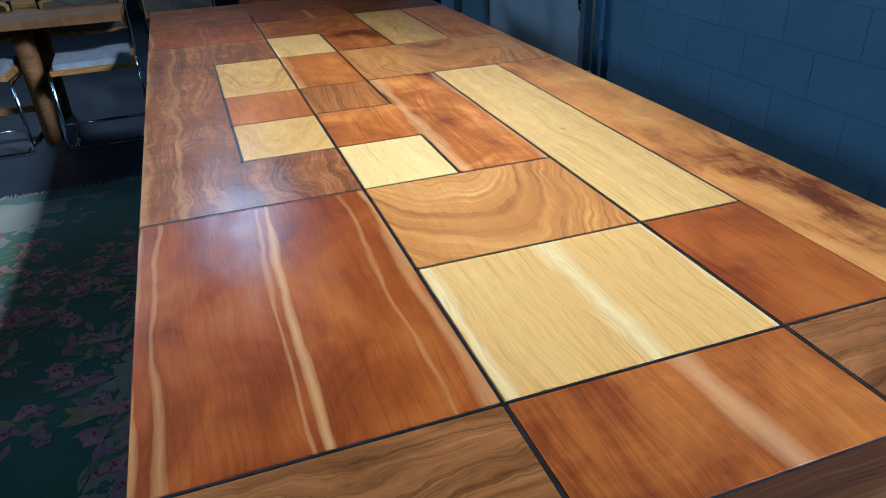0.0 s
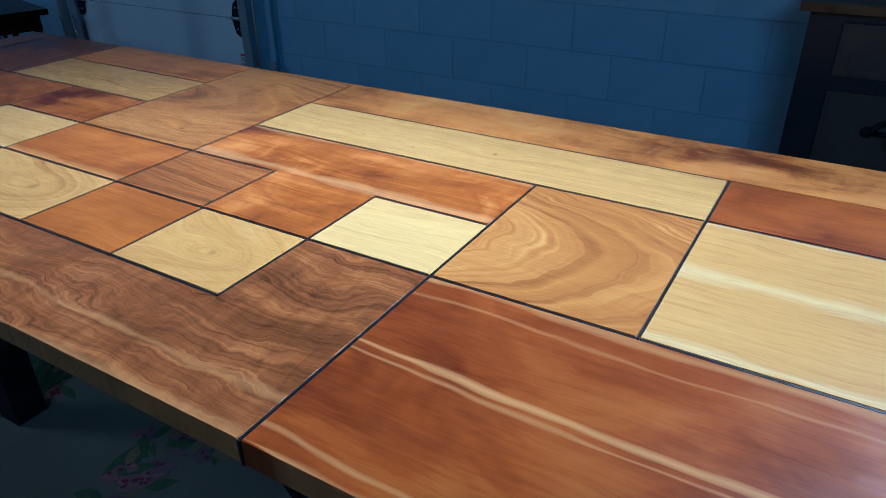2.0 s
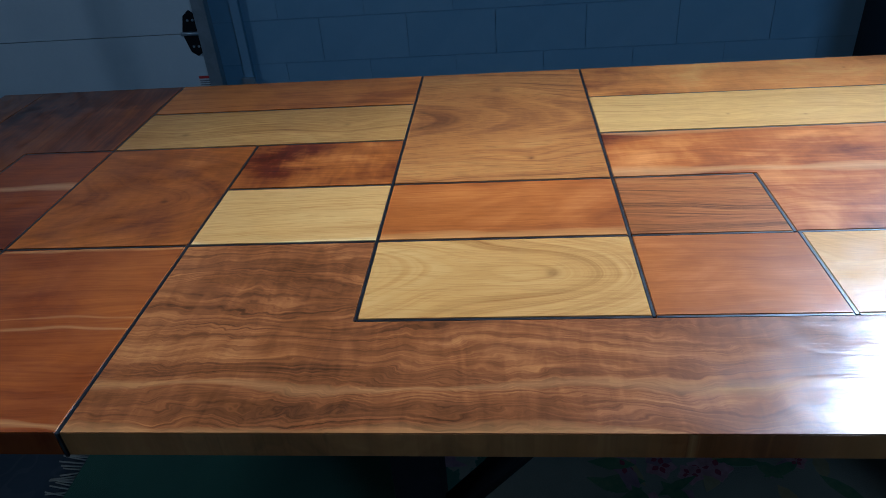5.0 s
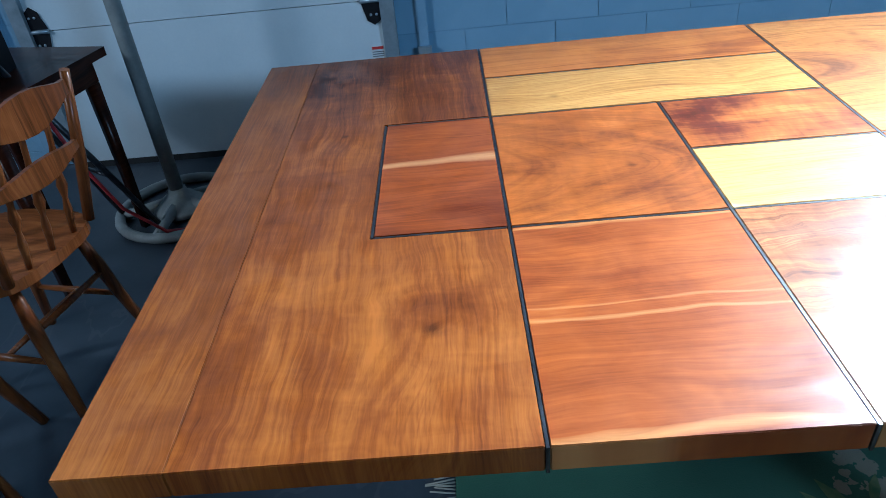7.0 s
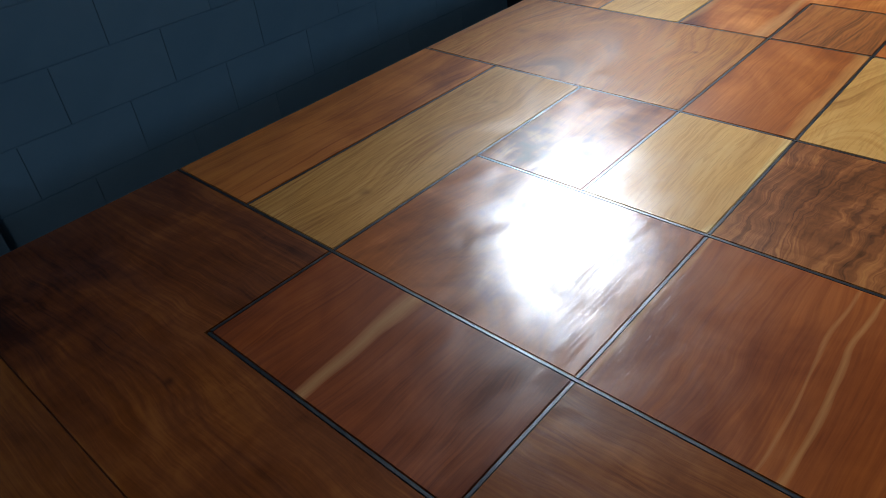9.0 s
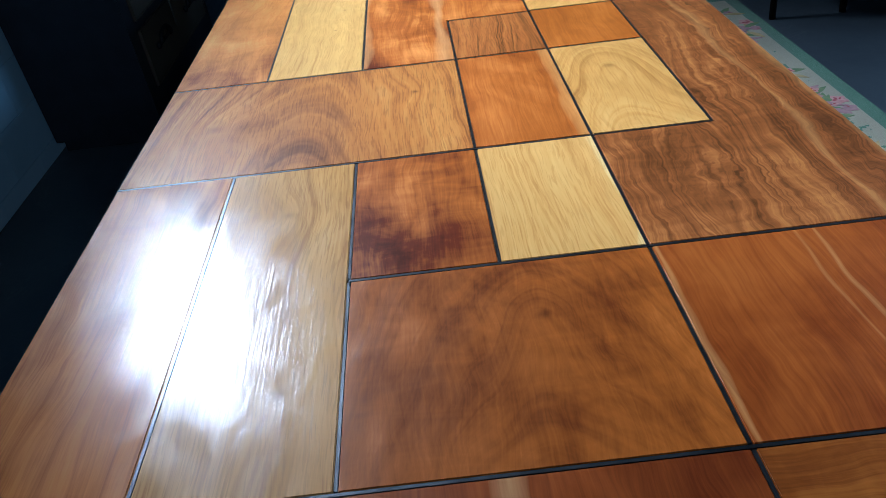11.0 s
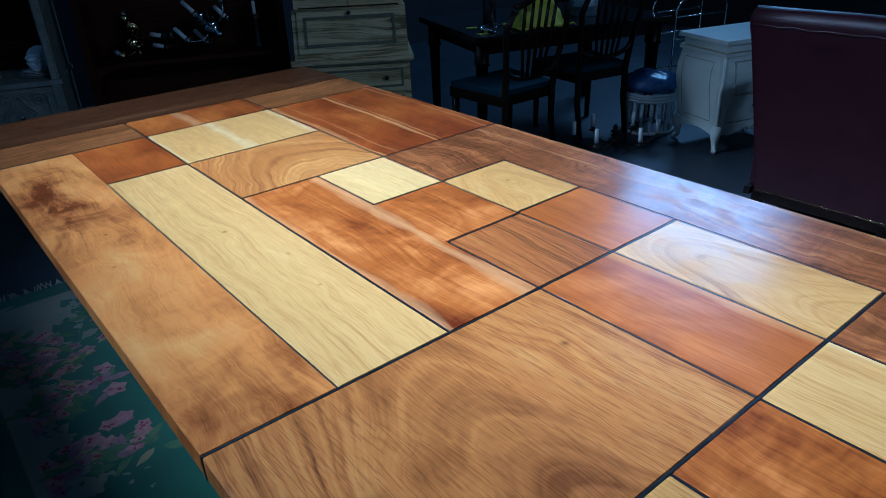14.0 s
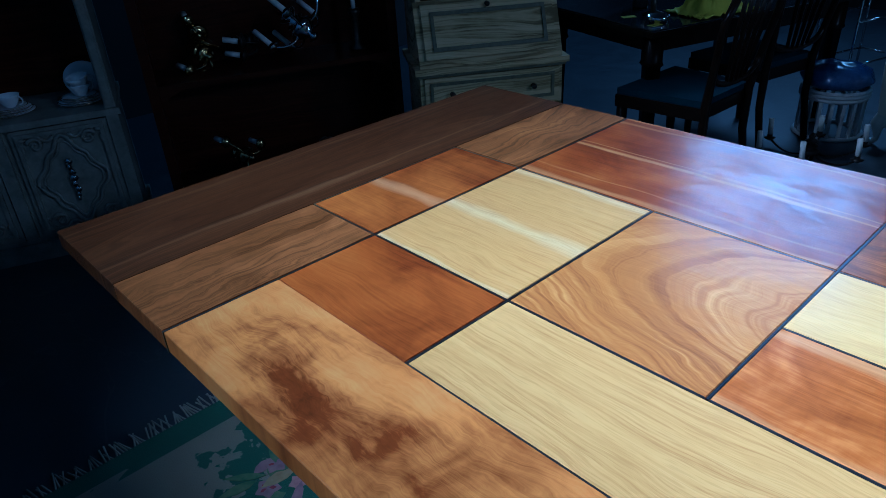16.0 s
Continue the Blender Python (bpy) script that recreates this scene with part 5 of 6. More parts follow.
def wing_chair(m):
    """Faces local +Y; the flat back stands at y = -0.40."""
    t = thing("armchair", m, "burgundy leather armchair with nailhead trim, seen from behind", "armchair")
    bm = bmesh.new()
    # back: broad flat shell with a rolled top
    prof = [(-0.40, 0.115), (-0.405, 0.50), (-0.43, 0.86), (-0.445, 0.93), (-0.435, 0.975), (-0.40, 0.995), (-0.35, 0.985), (-0.31, 0.94), (-0.27, 0.80), (-0.22, 0.45), (-0.20, 0.115)]
    rows = []
    for x, k in ((-0.315, 0.97), (-0.30, 1.0), (-0.15, 1.0), (0.0, 1.003), (0.15, 1.0), (0.30, 1.0), (0.315, 0.97)):
        rows.append([bm.verts.new((x * (1.0 + (0.46 if x < 0 else 0.16) * (z - 0.115) / 0.88), -0.3 + (y + 0.3) * (0.9 if k < 1 else 1.0), 0.115 + (z - 0.115) * k)) for y, z in prof])
    for a, b in zip(rows, rows[1:]):
        for j in range(len(prof)):
            f = bm.faces.new((a[j], b[j], b[(j + 1) % len(prof)], a[(j + 1) % len(prof)]))
            f.smooth = j not in (0, 10)
    bm.faces.new(rows[0])
    bm.faces.new(rows[-1][::-1])
    part("backrest", bm, leather, t)
    bm = bmesh.new()
    tube(bm, [(-0.43 + 0.78 * i / 12, -0.441, 0.915 + 0.004 * math.sin(i * 2.6)) for i in range(13)], 0.006, 6)
    part("piping", bm, leather, t, "sewn leather piping below the rolled top")
    boxpart("seat", (-0.29, 0.29, -0.20, 0.38, 0.13, 0.42), leather, t, 0.035)
    boxpart("seat_cushion", (-0.27, 0.27, -0.19, 0.40, 0.421, 0.50), leather, t, 0.035)
    for s in (-1, 1):
        bm = bmesh.new()
        x0, x1 = (0.29, 0.385) if s > 0 else (-0.385, -0.29)
        box(bm, x0, x1, -0.30, 0.36, 0.115, 0.56)
        bevel(bm, 0.015)
        arm = part("arm", bm, leather, t)
        bm = bmesh.new()
        tube(bm, [(s * 0.36, -0.32, 0.60), (s * 0.365, 0.0, 0.585), (s * 0.375, 0.30, 0.575), (s * 0.375, 0.385, 0.57)], [0.062, 0.068, 0.072, 0.066], 14)
        part("arm_roll", bm, leather, arm, "rolled leather arm")
    boxpart("base_rail", (-0.315, 0.315, -0.405, -0.375, 0.075, 0.114), dark_oak, t, 0.004)
    for b in ((-0.375, -0.345, -0.374, 0.36, 0.075, 0.114), (0.345, 0.375, -0.374, 0.36, 0.075, 0.114), (-0.344, 0.344, 0.33, 0.36, 0.075, 0.114)):
        boxpart("base_rail", b, dark_oak, t, 0.004)
    for x, y in ((-0.295, -0.385), (0.295, -0.385)):
        boxpart("leg", (x - 0.022, x + 0.022, y - 0.02, y + 0.025, 0.0, 0.1135), dark_oak, t, 0.004)
    for x in (-0.35, 0.35):
        bm = bmesh.new()
        lathe(bm, ((0.016, 0.0), (0.028, 0.012), (0.018, 0.035), (0.03, 0.075), (0.03, 0.113)), 12, at=(x, 0.33, 0))
        part("leg", bm, dark_oak, t)
    bm = bmesh.new()
    for i in range(46):
        blob(bm, (-0.308 + 0.616 * i / 45, -0.402, 0.124), 0.0055, 0.004, 0.0055, seg=6)
    tagged(part("nailhead_trim", bm, brass, t, "row of brass nailheads"), kind="stuff")
    return t


wing_chair(pose(-2.72, -0.18, 0, 0, 0, 91))


def dark_table(m):
    t = thing("dining_table", m, "dark stained dining table with glass top beside the chest", "table")
    boxpart("tabletop", (-1.45, 0.0, -0.95, 0.0, 0.69, 0.718), dark_oak, t, 0.006)
    boxpart("glass_sheet", (-1.44, -0.01, -0.94, -0.01, 0.7185, 0.724), glass_dark, t, 0.001, "dark reflecting glass sheet")
    boxpart("apron", (-1.36, -0.09, -0.10, -0.075, 0.60, 0.6895), dark_oak, t, 0.003)
    boxpart("apron", (-1.36, -0.09, -0.875, -0.85, 0.60, 0.6895), dark_oak, t, 0.003)
    boxpart("apron", (-0.10, -0.075, -0.84, -0.11, 0.60, 0.6895), dark_oak, t, 0.003)
    for x in (-1.37, -0.08):
        for y in (-0.87, -0.08):
            bm = bmesh.new()
            tube(bm, [(x, y, 0.6895), (x, y, 0.56), (x, y, 0.545), (x, y, 0.53), (x, y, 0.06), (x, y, 0.0)], [0.055, 0.055, 0.062, 0.048, 0.036, 0.036], 4)
            part("leg", bm, dark_oak, t)
    return t


DT = pose(-1.93, -2.14, 0, 0, 0, -17)
dark_table(DT)


def splat_chair(m, group="chairs at the dark table"):
    """Faces local +Y; shield back with upright slats."""
    t = thing("dining_chair", m, "dark wooden dining chair with slatted back and blue seat", "chair", group)
    bm = bmesh.new()
    prism(bm, ((-0.20, -0.20), (0.20, -0.20), (0.245, 0.22), (-0.245, 0.22)), 0.445, 0.475)
    bevel(bm, 0.014, 3)
    part("seat", bm, blue_seat, t, "blue upholstered seat")
    bm = bmesh.new()
    prism(bm, ((-0.205, -0.205), (0.205, -0.205), (0.25, 0.225), (-0.25, 0.225)), 0.385, 0.4445)
    bevel(bm, 0.004)
    part("seat_frame", bm, dark_oak, t)
    for s in (-1, 1):
        bm = bmesh.new()
        tube(bm, [(s * 0.225, 0.20, 0.384), (s * 0.225, 0.20, 0.0)], [0.026, 0.018], 4)
        part("leg", bm, dark_oak, t)
        bm = bmesh.new()
        tube(bm, [(s * 0.19, -0.26, 0.0), (s * 0.19, -0.215, 0.25), (s * 0.19, -0.215, 0.45), (s * 0.205, -0.24, 0.62), (s * 0.235, -0.275, 0.82), (s * 0.20, -0.30, 0.93)], [0.018, 0.02, 0.022, 0.018, 0.018, 0.018], 8)
        part("back_post", bm, dark_oak, t)
    bm = bmesh.new()
    tube(bm, [(0.20 * math.cos(a), -0.30 - 0.01 * math.sin(a), 0.93 + 0.055 * math.sin(a) + 0.012 * math.cos(4 * a)) for a in [3.1416 * i / 14 for i in range(15)]], 0.019, 8)
    part("crest_rail", bm, dark_oak, t)
    bm = bmesh.new()
    tube(bm, [(0.195 * math.cos(a), -0.235, 0.60 - 0.07 * math.sin(a)) for a in [3.1416 * i / 12 for i in range(13)]], 0.015, 8)
    part("lower_rail", bm, dark_oak, t)
    for x in (-0.11, -0.055, 0.0, 0.055, 0.11):
        bm = bmesh.new()
        z0 = 0.60 - 0.07 * math.sqrt(max(0, 1 - (x / 0.195) ** 2))
        z1 = 0.93 + 0.055 * math.sqrt(max(0, 1 - (x / 0.2) ** 2))
        tube(bm, [(x * 0.7, -0.237, z0), (x, -0.27, (z0 + z1) / 2), (x * 1.1, -0.305, z1)], [0.009, 0.011, 0.009], 6)
        part("slat", bm, dark_oak, t)
    return t


first = splat_chair(pose(-2.04, -2.00, 0, 0, 0, 178))
copy_thing(first, pose(-2.78, -2.02, 0, 0, 0, 168))

# things lying on the dark table
cloth = thing("yellow_cloth", DT @ pose(-0.52, -0.16, 0.7245), "crumpled bright yellow cloth on the dark table", "cloth")
bm = bmesh.new()
N = 22
grid = [[bm.verts.new(((i / N - 0.5) * 0.40, (j / N - 0.5) * 0.26, 0.002 + max(0.0, 0.19 - 0.9 * ((i / N - 0.5) ** 2 + (j / N - 0.5) ** 2)) * (0.75 + 0.8 * noise.noise(Vector((i * 0.35, j * 0.35, 2)))) + 0.035 * abs(noise.noise(Vector((i * 0.6, j * 0.5, 5))))))
         for j in range(N + 1)] for i in range(N + 1)]
for i in range(N):
    for j in range(N):
        f = bm.faces.new((grid[i][j], grid[i + 1][j], grid[i + 1][j + 1], grid[i][j + 1]))
        f.smooth = True
r = bmesh.ops.extrude_face_region(bm, geom=list(bm.faces))
for v in r["geom"]:
    if isinstance(v, bmesh.types.BMVert):
        v.co.z += 0.004
part("folds", bm, yellow_cloth, cloth)
bm = bmesh.new()
lathe(bm, ((0.05, 0.0), (0.055, 0.006), (0.015, 0.02), (0.012, 0.12), (0.025, 0.15), (0.012, 0.18), (0.02, 0.26), (0.0, 0.27)), 18)
part("stem", bm, bronze, thing("candelabrum", DT @ pose(-0.26, -0.30, 0.7245), "dark bronze candelabrum on the dark table", "candlestick"))
bm = bmesh.new()
lathe(bm, ((0.045, 0.0), (0.05, 0.004), (0.058, 0.03), (0.054, 0.03), (0.046, 0.008), (0.0, 0.008)), 20)
part("bowl", bm, chrome, thing("silver_dish", DT @ pose(-0.16, -0.15, 0.7245), "small silver dish on the dark table", "dish"))
bm = bmesh.new()
lathe(bm, ((0.04, 0.0), (0.045, 0.01), (0.045, 0.14), (0.02, 0.18), (0.018, 0.24), (0.022, 0.245), (0.0, 0.245)), 18)
part("glass", bm, glass_dark, thing("bottle", DT @ pose(-0.33, -0.48, 0.7245), "dark glass bottle standing on the table", "bottle"))
for k, (x, y, rz) in enumerate(((-0.10, -0.10, 10), (-0.13, -0.33, -20))):
    bm = bmesh.new()
    box(bm, -0.035, 0.035, -0.022, 0.022, 0.0, 0.0012)
    part("paper", bm, yellow_cloth, thing("paper_tag", DT @ pose(x, y, 0.7245, 0, 0, rz), "yellow paper price tag on the glass top", "tag", "paper tags"))
bm = bmesh.new()
lathe(bm, ((0.0, 0.0), (0.095, 0.0), (0.10, 0.008), (0.104, 0.06), (0.108, 0.062), (0.108, 0.07), (0.105, 0.072), (0.122, 0.24), (0.127, 0.245), (0.122, 0.25), (0.116, 0.24), (0.098, 0.02), (0.0, 0.02)), 28)
part("pail", bm, galvanised, thing("metal_pail", DT @ pose(-0.98, -0.35, 0.7245), "grey metal pail on the dark table", "pail"))

# wire luggage rack between the stool and the chest
rack = thing("wire_rack", pose(-3.62, -1.78, 0, 0, 0, -16), "bent wire rack standing behind the cream chest", "rack")
for y in (-0.12, 0.12):
    bm = bmesh.new()
    tube(bm, [(-0.22, y, 0.0), (-0.22, y, 0.74), (-0.20, y, 0.79), (-0.15, y, 0.81), (0.15, y, 0.81), (0.20, y, 0.79), (0.22, y, 0.74), (0.22, y, 0.0)], 0.008, 8)
    part("loop", bm, chrome, rack)
for z in (0.30, 0.55, 0.70):
    for y in (-0.12, 0.12):
        bm = bmesh.new()
        tube(bm, [(-0.22, y, z), (0.22, y, z)], 0.006, 6)
        part("bar", bm, chrome, rack)
for s in (-1, 1):
    bm = bmesh.new()
    tube(bm, [(s * 0.22, -0.12, 0.30), (s * 0.22, 0.12, 0.30)], 0.006, 6)
    part("bar", bm, chrome, rack)

# ---- dark cabinet against the block wall ----
navy = speckled("navy_black_paint", (0.004, 0.005, 0.010), (0.012, 0.014, 0.024), 10, 0.5)
panel_brown = speckled("brown_panel", (0.040, 0.030, 0.022), (0.075, 0.058, 0.042), 5, 0.55)
top_wood = wood("worn_top", (0.06, 0.045, 0.032), (0.13, 0.095, 0.065), (0.2, 0.15, 0.1), 41.0, "Y", rough=0.5, coat=0.1)
cab = thing("side_cabinet", pose(1.33, -1.12, 0), "dark navy cabinet with brown drawer panels against the wall", "cabinet")
boxpart("body", (0.006, 0.52, -1.25, 0.0, 0.06, 1.034), navy, cab, 0.004)
boxpart("plinth", (0.02, 0.50, -1.22, -0.03, 0.0, 0.06), navy, cab, 0.003)
boxpart("top", (-0.035, 0.525, -1.29, 0.03, 1.035, 1.062), top_wood, cab, 0.006)
for z0, z1 in ((0.846, 1.005), (0.545, 0.797), (0.24, 0.50)):
    dr = boxpart("drawer", (-0.006, 0.005, -1.16, -0.10, z0, z1), panel_brown, cab, 0.003)
    for a, b, c, d in ((-1.16, -0.10, z0, z0 + 0.006), (-1.16, -0.10, z1 - 0.006, z1), (-1.16, -1.154, z0 + 0.0062, z1 - 0.0062), (-0.106, -0.10, z0 + 0.0062, z1 - 0.0062)):
        boxpart("trim", (-0.010, -0.0062, a, b, c, d), panel_brown, dr, 0.001)
    zc = (z0 + z1) / 2
    if z0 > 0.8:
        for y in (-0.44, -0.86):
            bm = bmesh.new()
            lathe(bm, ((0.006, 0), (0.006, 0.012), (0.015, 0.018), (0.012, 0.028), (0.0, 0.03)), 12, at=(-0.0062, y, zc), tilt=Matrix.Rotation(radians(-90), 4, "Y"))
            part("knob", bm, bronze, dr)
    else:
        for y in (-0.34, -0.88):
            bm = bmesh.new()
            tube(bm, [(-0.03, y + 0.085 * math.cos(a), zc + 0.015 + 0.05 * math.sin(a)) for a in [3.1416 * i / 14 for i in range(15)]], 0.009, 8)
            tube(bm, [(-0.02, y - 0.10, zc + 0.012), (-0.02, y + 0.10, zc + 0.012)], 0.008, 8)
            for s in (-1, 1):
                blob(bm, (-0.018, y + s * 0.10, zc + 0.012), 0.012, 0.018, 0.018)
            part("bail_pull", bm, black_iron, dr, "black iron bail pull")
coil = thing("cable_coil", pose(1.62, -1.36, 1.0625), "coiled grey cable hanging over the cabinet top", "cable")
bm = bmesh.new()
for k in range(5):
    pts = [(0.085 * math.cos(a) * (1 + 0.05 * k), 0.10 * math.sin(a) * (1 + 0.04 * k), 0.006 + 0.009 * k + 0.004 * math.sin(3 * a + k)) for a in [6.2832 * i / 24 for i in range(24)]]
    tube(bm, pts, 0.004, 6, closed=True)
part("loops", bm, cord_grey, coil)
for y0, zz in ((-0.02, 0.42), (-0.17, 0.66)):
    bm = bmesh.new()
    tube(bm, [(-0.02, y0, 0.012), (-0.20, y0 - 0.01, 0.010), (-0.322, y0 - 0.02, 0.008), (-0.342, y0 - 0.025, -0.02), (-0.345, y0 - 0.03, -0.2), (-0.343, y0 - 0.045, -zz * 0.7), (-0.345, y0 - 0.05, -zz)], 0.0042, 6)
    part("hanging_cord", bm, cord_dark, coil)
speaker = thing("black_box", pose(1.66, -1.64, 1.0625), "dark equipment box on the cabinet top", "box")
boxpart("case", (-0.12, 0.12, -0.16, 0.16, 0.0, 0.16), black_iron, speaker, 0.008)
boxpart("lid", (-0.115, 0.115, -0.155, 0.155, 0.1605, 0.168), black_iron, speaker, 0.003)
tag = thing("paper_tag", pose(1.312, -1.27, 0.905), "small brown paper tag hanging from the drawer", "tag")
bm = bmesh.new()
box(bm, -0.001, 0.001, -0.012, 0.012, -0.02, 0.02)
part("paper", bm, panel_brown, tag)

# ---- things beside the north end ----
old_oak = wood("rough_oak", (0.10, 0.055, 0.03), (0.22, 0.125, 0.065), (0.34, 0.21, 0.12), 51.0, "X", rough=0.55, coat=0.0)
honey = wood("honey_wood", (0.20, 0.10, 0.03), (0.38, 0.22, 0.07), (0.5, 0.32, 0.12), 52.0, "X", rough=0.4, coat=0.2)
chair_brown = wood("chair_brown", (0.07, 0.022, 0.010), (0.16, 0.055, 0.02), (0.27, 0.11, 0.04), 53.0, "ZX", rough=0.35, coat=0.4)
grey_cloth = speckled("grey_seat_cloth", (0.20, 0.21, 0.23), (0.33, 0.34, 0.36), 18, 0.9)
cane = speckled("dark_cane", (0.03, 0.026, 0.02), (0.07, 0.06, 0.045), 60, 0.7)
cast_iron = speckled("grey_cast_iron", (0.20, 0.21, 0.20), (0.32, 0.33, 0.31), 14, 0.5)
red_rubber = speckled("red_cord", (0.45, 0.02, 0.03), (0.6, 0.05, 0.05), 30, 0.45)

tres = thing("trestle_table", pose(-1.60, 2.75, 0), "rough oak trestle table with heavy square legs", "table")
boxpart("tabletop", (-0.85, 0.70, -0.42, 0.48, 0.700, 0.745), old_oak, tres, 0.008)
for x in (-0.68, 0.14):
    for y in (-0.22, 0.30):
        bm = bmesh.new()
        tube(bm, [(x, y, 0.699), (x, y, 0.0)], [0.062, 0.055], 4)
        part("leg", bm, old_oak, tres)
    boxpart("foot_rail", (x - 0.025, x + 0.025, -0.18, 0.26, 0.12, 0.18), old_oak, tres, 0.004)
boxpart("stretcher", (-0.654, 0.114, 0.02, 0.06, 0.13, 0.17), old_oak, tres, 0.004)
for k, (x, y, w, d, h, rz) in enumerate(((-0.35, -0.20, 0.36, 0.20, 0.03, 4), (0.20, 0.15, 0.30, 0.22, 0.025, -12))):
    b = thing("wooden_board", tres.matrix_basis @ pose(x, y, 0.7455, 0, 0, rz), "small pale board lying on the trestle table", "board", "boards on the trestle")
    boxpart("plank", (-w / 2, w / 2, -d / 2, d / 2, 0, h), honey, b, 0.004)


def cantilever_chair(m):
    """Faces local -Y: chrome sled frame, wooden seat ring, cane back."""
    t = thing("cantilever_chair", m, "chrome sled-base chair with grey seat and cane back", "chair", "chrome chairs")
    bm = bmesh.new()
    tube(bm, [(-0.23, 0.20, 0.80), (-0.23, 0.16, 0.46), (-0.23, 0.10, 0.43), (-0.235, -0.20, 0.43), (-0.235, -0.24, 0.41), (-0.24, -0.245, 0.06), (-0.235, -0.24, 0.025), (-0.20, -0.24, 0.0125),
              (0.20, -0.24, 0.0125), (0.235, -0.24, 0.025), (0.24, -0.245, 0.06), (0.235, -0.24, 0.41), (0.235, -0.20, 0.43), (0.23, 0.10, 0.43), (0.23, 0.16, 0.46), (0.23, 0.20, 0.80)], 0.0125, 10)
    part("frame", bm, chrome, t)
    for x in (-0.2, 0.2):
        bm = bmesh.new()
        tube(bm, [(x, -0.235, 0.0125), (x, 0.22, 0.0125)], 0.0115, 8)
        part("floor_runner", bm, chrome, t)
    bm = bmesh.new()
    tube(bm, [(-0.238, -0.244, 0.16), (0.238, -0.244, 0.16)], 0.008, 8)
    part("crossbar", bm, chrome, t)
    boxpart("seat_ring", (-0.225, 0.225, -0.25, 0.17, 0.4435, 0.472), honey, t, 0.010, "honey-coloured wooden seat ring")
    boxpart("seat_pad", (-0.205, 0.205, -0.235, 0.155, 0.4725, 0.505), grey_cloth, t, 0.014, "worn grey seat pad")
    bm = bmesh.new()
    pts = [(0.22 * x, 0.19 + 0.04 * (1 - x * x), z) for x, z in ((-1, 0.60), (-1, 0.78), (-0.6, 0.80), (0, 0.805), (0.6, 0.80), (1, 0.78), (1, 0.60), (0.6, 0.585), (0, 0.58), (-0.6, 0.585))]
    tube(bm, pts, 0.015, 8, closed=True)
    back = part("back_frame", bm, honey, t)
    bm = bmesh.new()
    a = [bm.verts.new((x, y + 0.002, z)) for x, y, z in pts]
    b = [bm.verts.new((x, y - 0.002, z)) for x, y, z in pts]
    bm.faces.new(a)
    bm.faces.new(b[::-1])
    part("cane_panel", bm, cane, back)
    return t


c1 = cantilever_chair(pose(-1.12, 2.53, 0, 0, 0, 3))
copy_thing(c1, pose(-1.76, 2.55, 0, 0, 0, -4))
copy_thing(c1, pose(-0.55, 2.85, 0, 0, 0, 12))


def wooden_chair(m):
    """Faces local +Y: splayed turned legs, saddle seat, carved slat back."""
    t = thing("wooden_chair", m, "brown wooden chair with splayed legs and carved slats", "chair", "brown wooden chairs")
    bm = bmesh.new()
    prism(bm, [(0.20 * math.copysign(abs(math.cos(a)) ** 0.6, math.cos(a)), 0.19 * math.copysign(abs(math.sin(a)) ** 0.6, math.sin(a))) for a in [6.2832 * i / 24 for i in range(24)]], 0.425, 0.458)
    bevel(bm, 0.010, 2, 40)
    part("seat", bm, chair_brown, t)
    for x, y in ((-1, -1), (1, -1), (-1, 1), (1, 1)):
        bm = bmesh.new()
        tube(bm, [(x * 0.13, y * 0.12, 0.424), (x * 0.145, y * 0.14, 0.30), (x * 0.158, y * 0.16, 0.18), (x * 0.18, y * 0.20, 0.0)], [0.014, 0.021, 0.018, 0.014], 8)
        part("leg", bm, chair_brown, t)
    for p, q in (((-0.158, -0.16, 0.18), (-0.158, 0.16, 0.18)), ((0.158, -0.16, 0.18), (0.158, 0.16, 0.18)), ((-0.155, 0.0, 0.18), (0.155, 0.0, 0.18)), ((-0.148, -0.145, 0.28), (0.148, -0.145, 0.28))):
        bm = bmesh.new()
        mid = [(p[i] + q[i]) / 2 for i in range(3)]
        tube(bm, [p, mid, q], [0.008, 0.012, 0.008], 8)
        part("stretcher", bm, chair_brown, t)
    for s in (-1, 1):
        bm = bmesh.new()
        tube(bm, [(s * 0.165, -0.16, 0.455), (s * 0.18, -0.205, 0.65), (s * 0.19, -0.26, 0.90)], [0.016, 0.017, 0.013], 8)
        part("back_post", bm, chair_brown, t)
    for z, h, y in ((0.86, 0.035, -0.25), (0.70, 0.022, -0.215)):
        bm = bmesh.new()
        n = 10
        a = []
        for i in range(n + 1):
            q = i / n * 2 - 1
            x, yy = q * 0.185, y - 0.035 * (1 - q * q)
            w = h * (1 + 0.5 * math.cos(q * 3.1))
            a.append([bm.verts.new((x, yy + d, z + w * e)) for d, e in ((-0.007, -1), (0.007, -1), (0.007, 1), (-0.007, 1))])
        for p, q in zip(a, a[1:]):
            for j in range(4):
                bm.faces.new((p[j], p[(j + 1) % 4], q[(j + 1) % 4], q[j]))
        bm.faces.new(a[0])
        bm.faces.new(a[-1][::-1])
        part("back_slat", bm, chair_brown, t)
    for x in (-0.09, 0.0, 0.09):
        bm = bmesh.new()
        tube(bm, [(x, -0.165, 0.456)] + [(x, -0.165 - 0.08 * q, 0.456 + 0.39 * q) for q in (0.2, 0.3, 0.4, 0.5, 0.6, 0.7, 1.0)], [0.008, 0.012, 0.007, 0.015, 0.008, 0.013, 0.008, 0.008], 8)
        part("spindle", bm, chair_brown, t)
    return t


w1 = wooden_chair(pose(0.36, 2.84, 0, 0, 0, -14))
copy_thing(w1, pose(-0.12, 2.92, 0, 0, 0, 22))

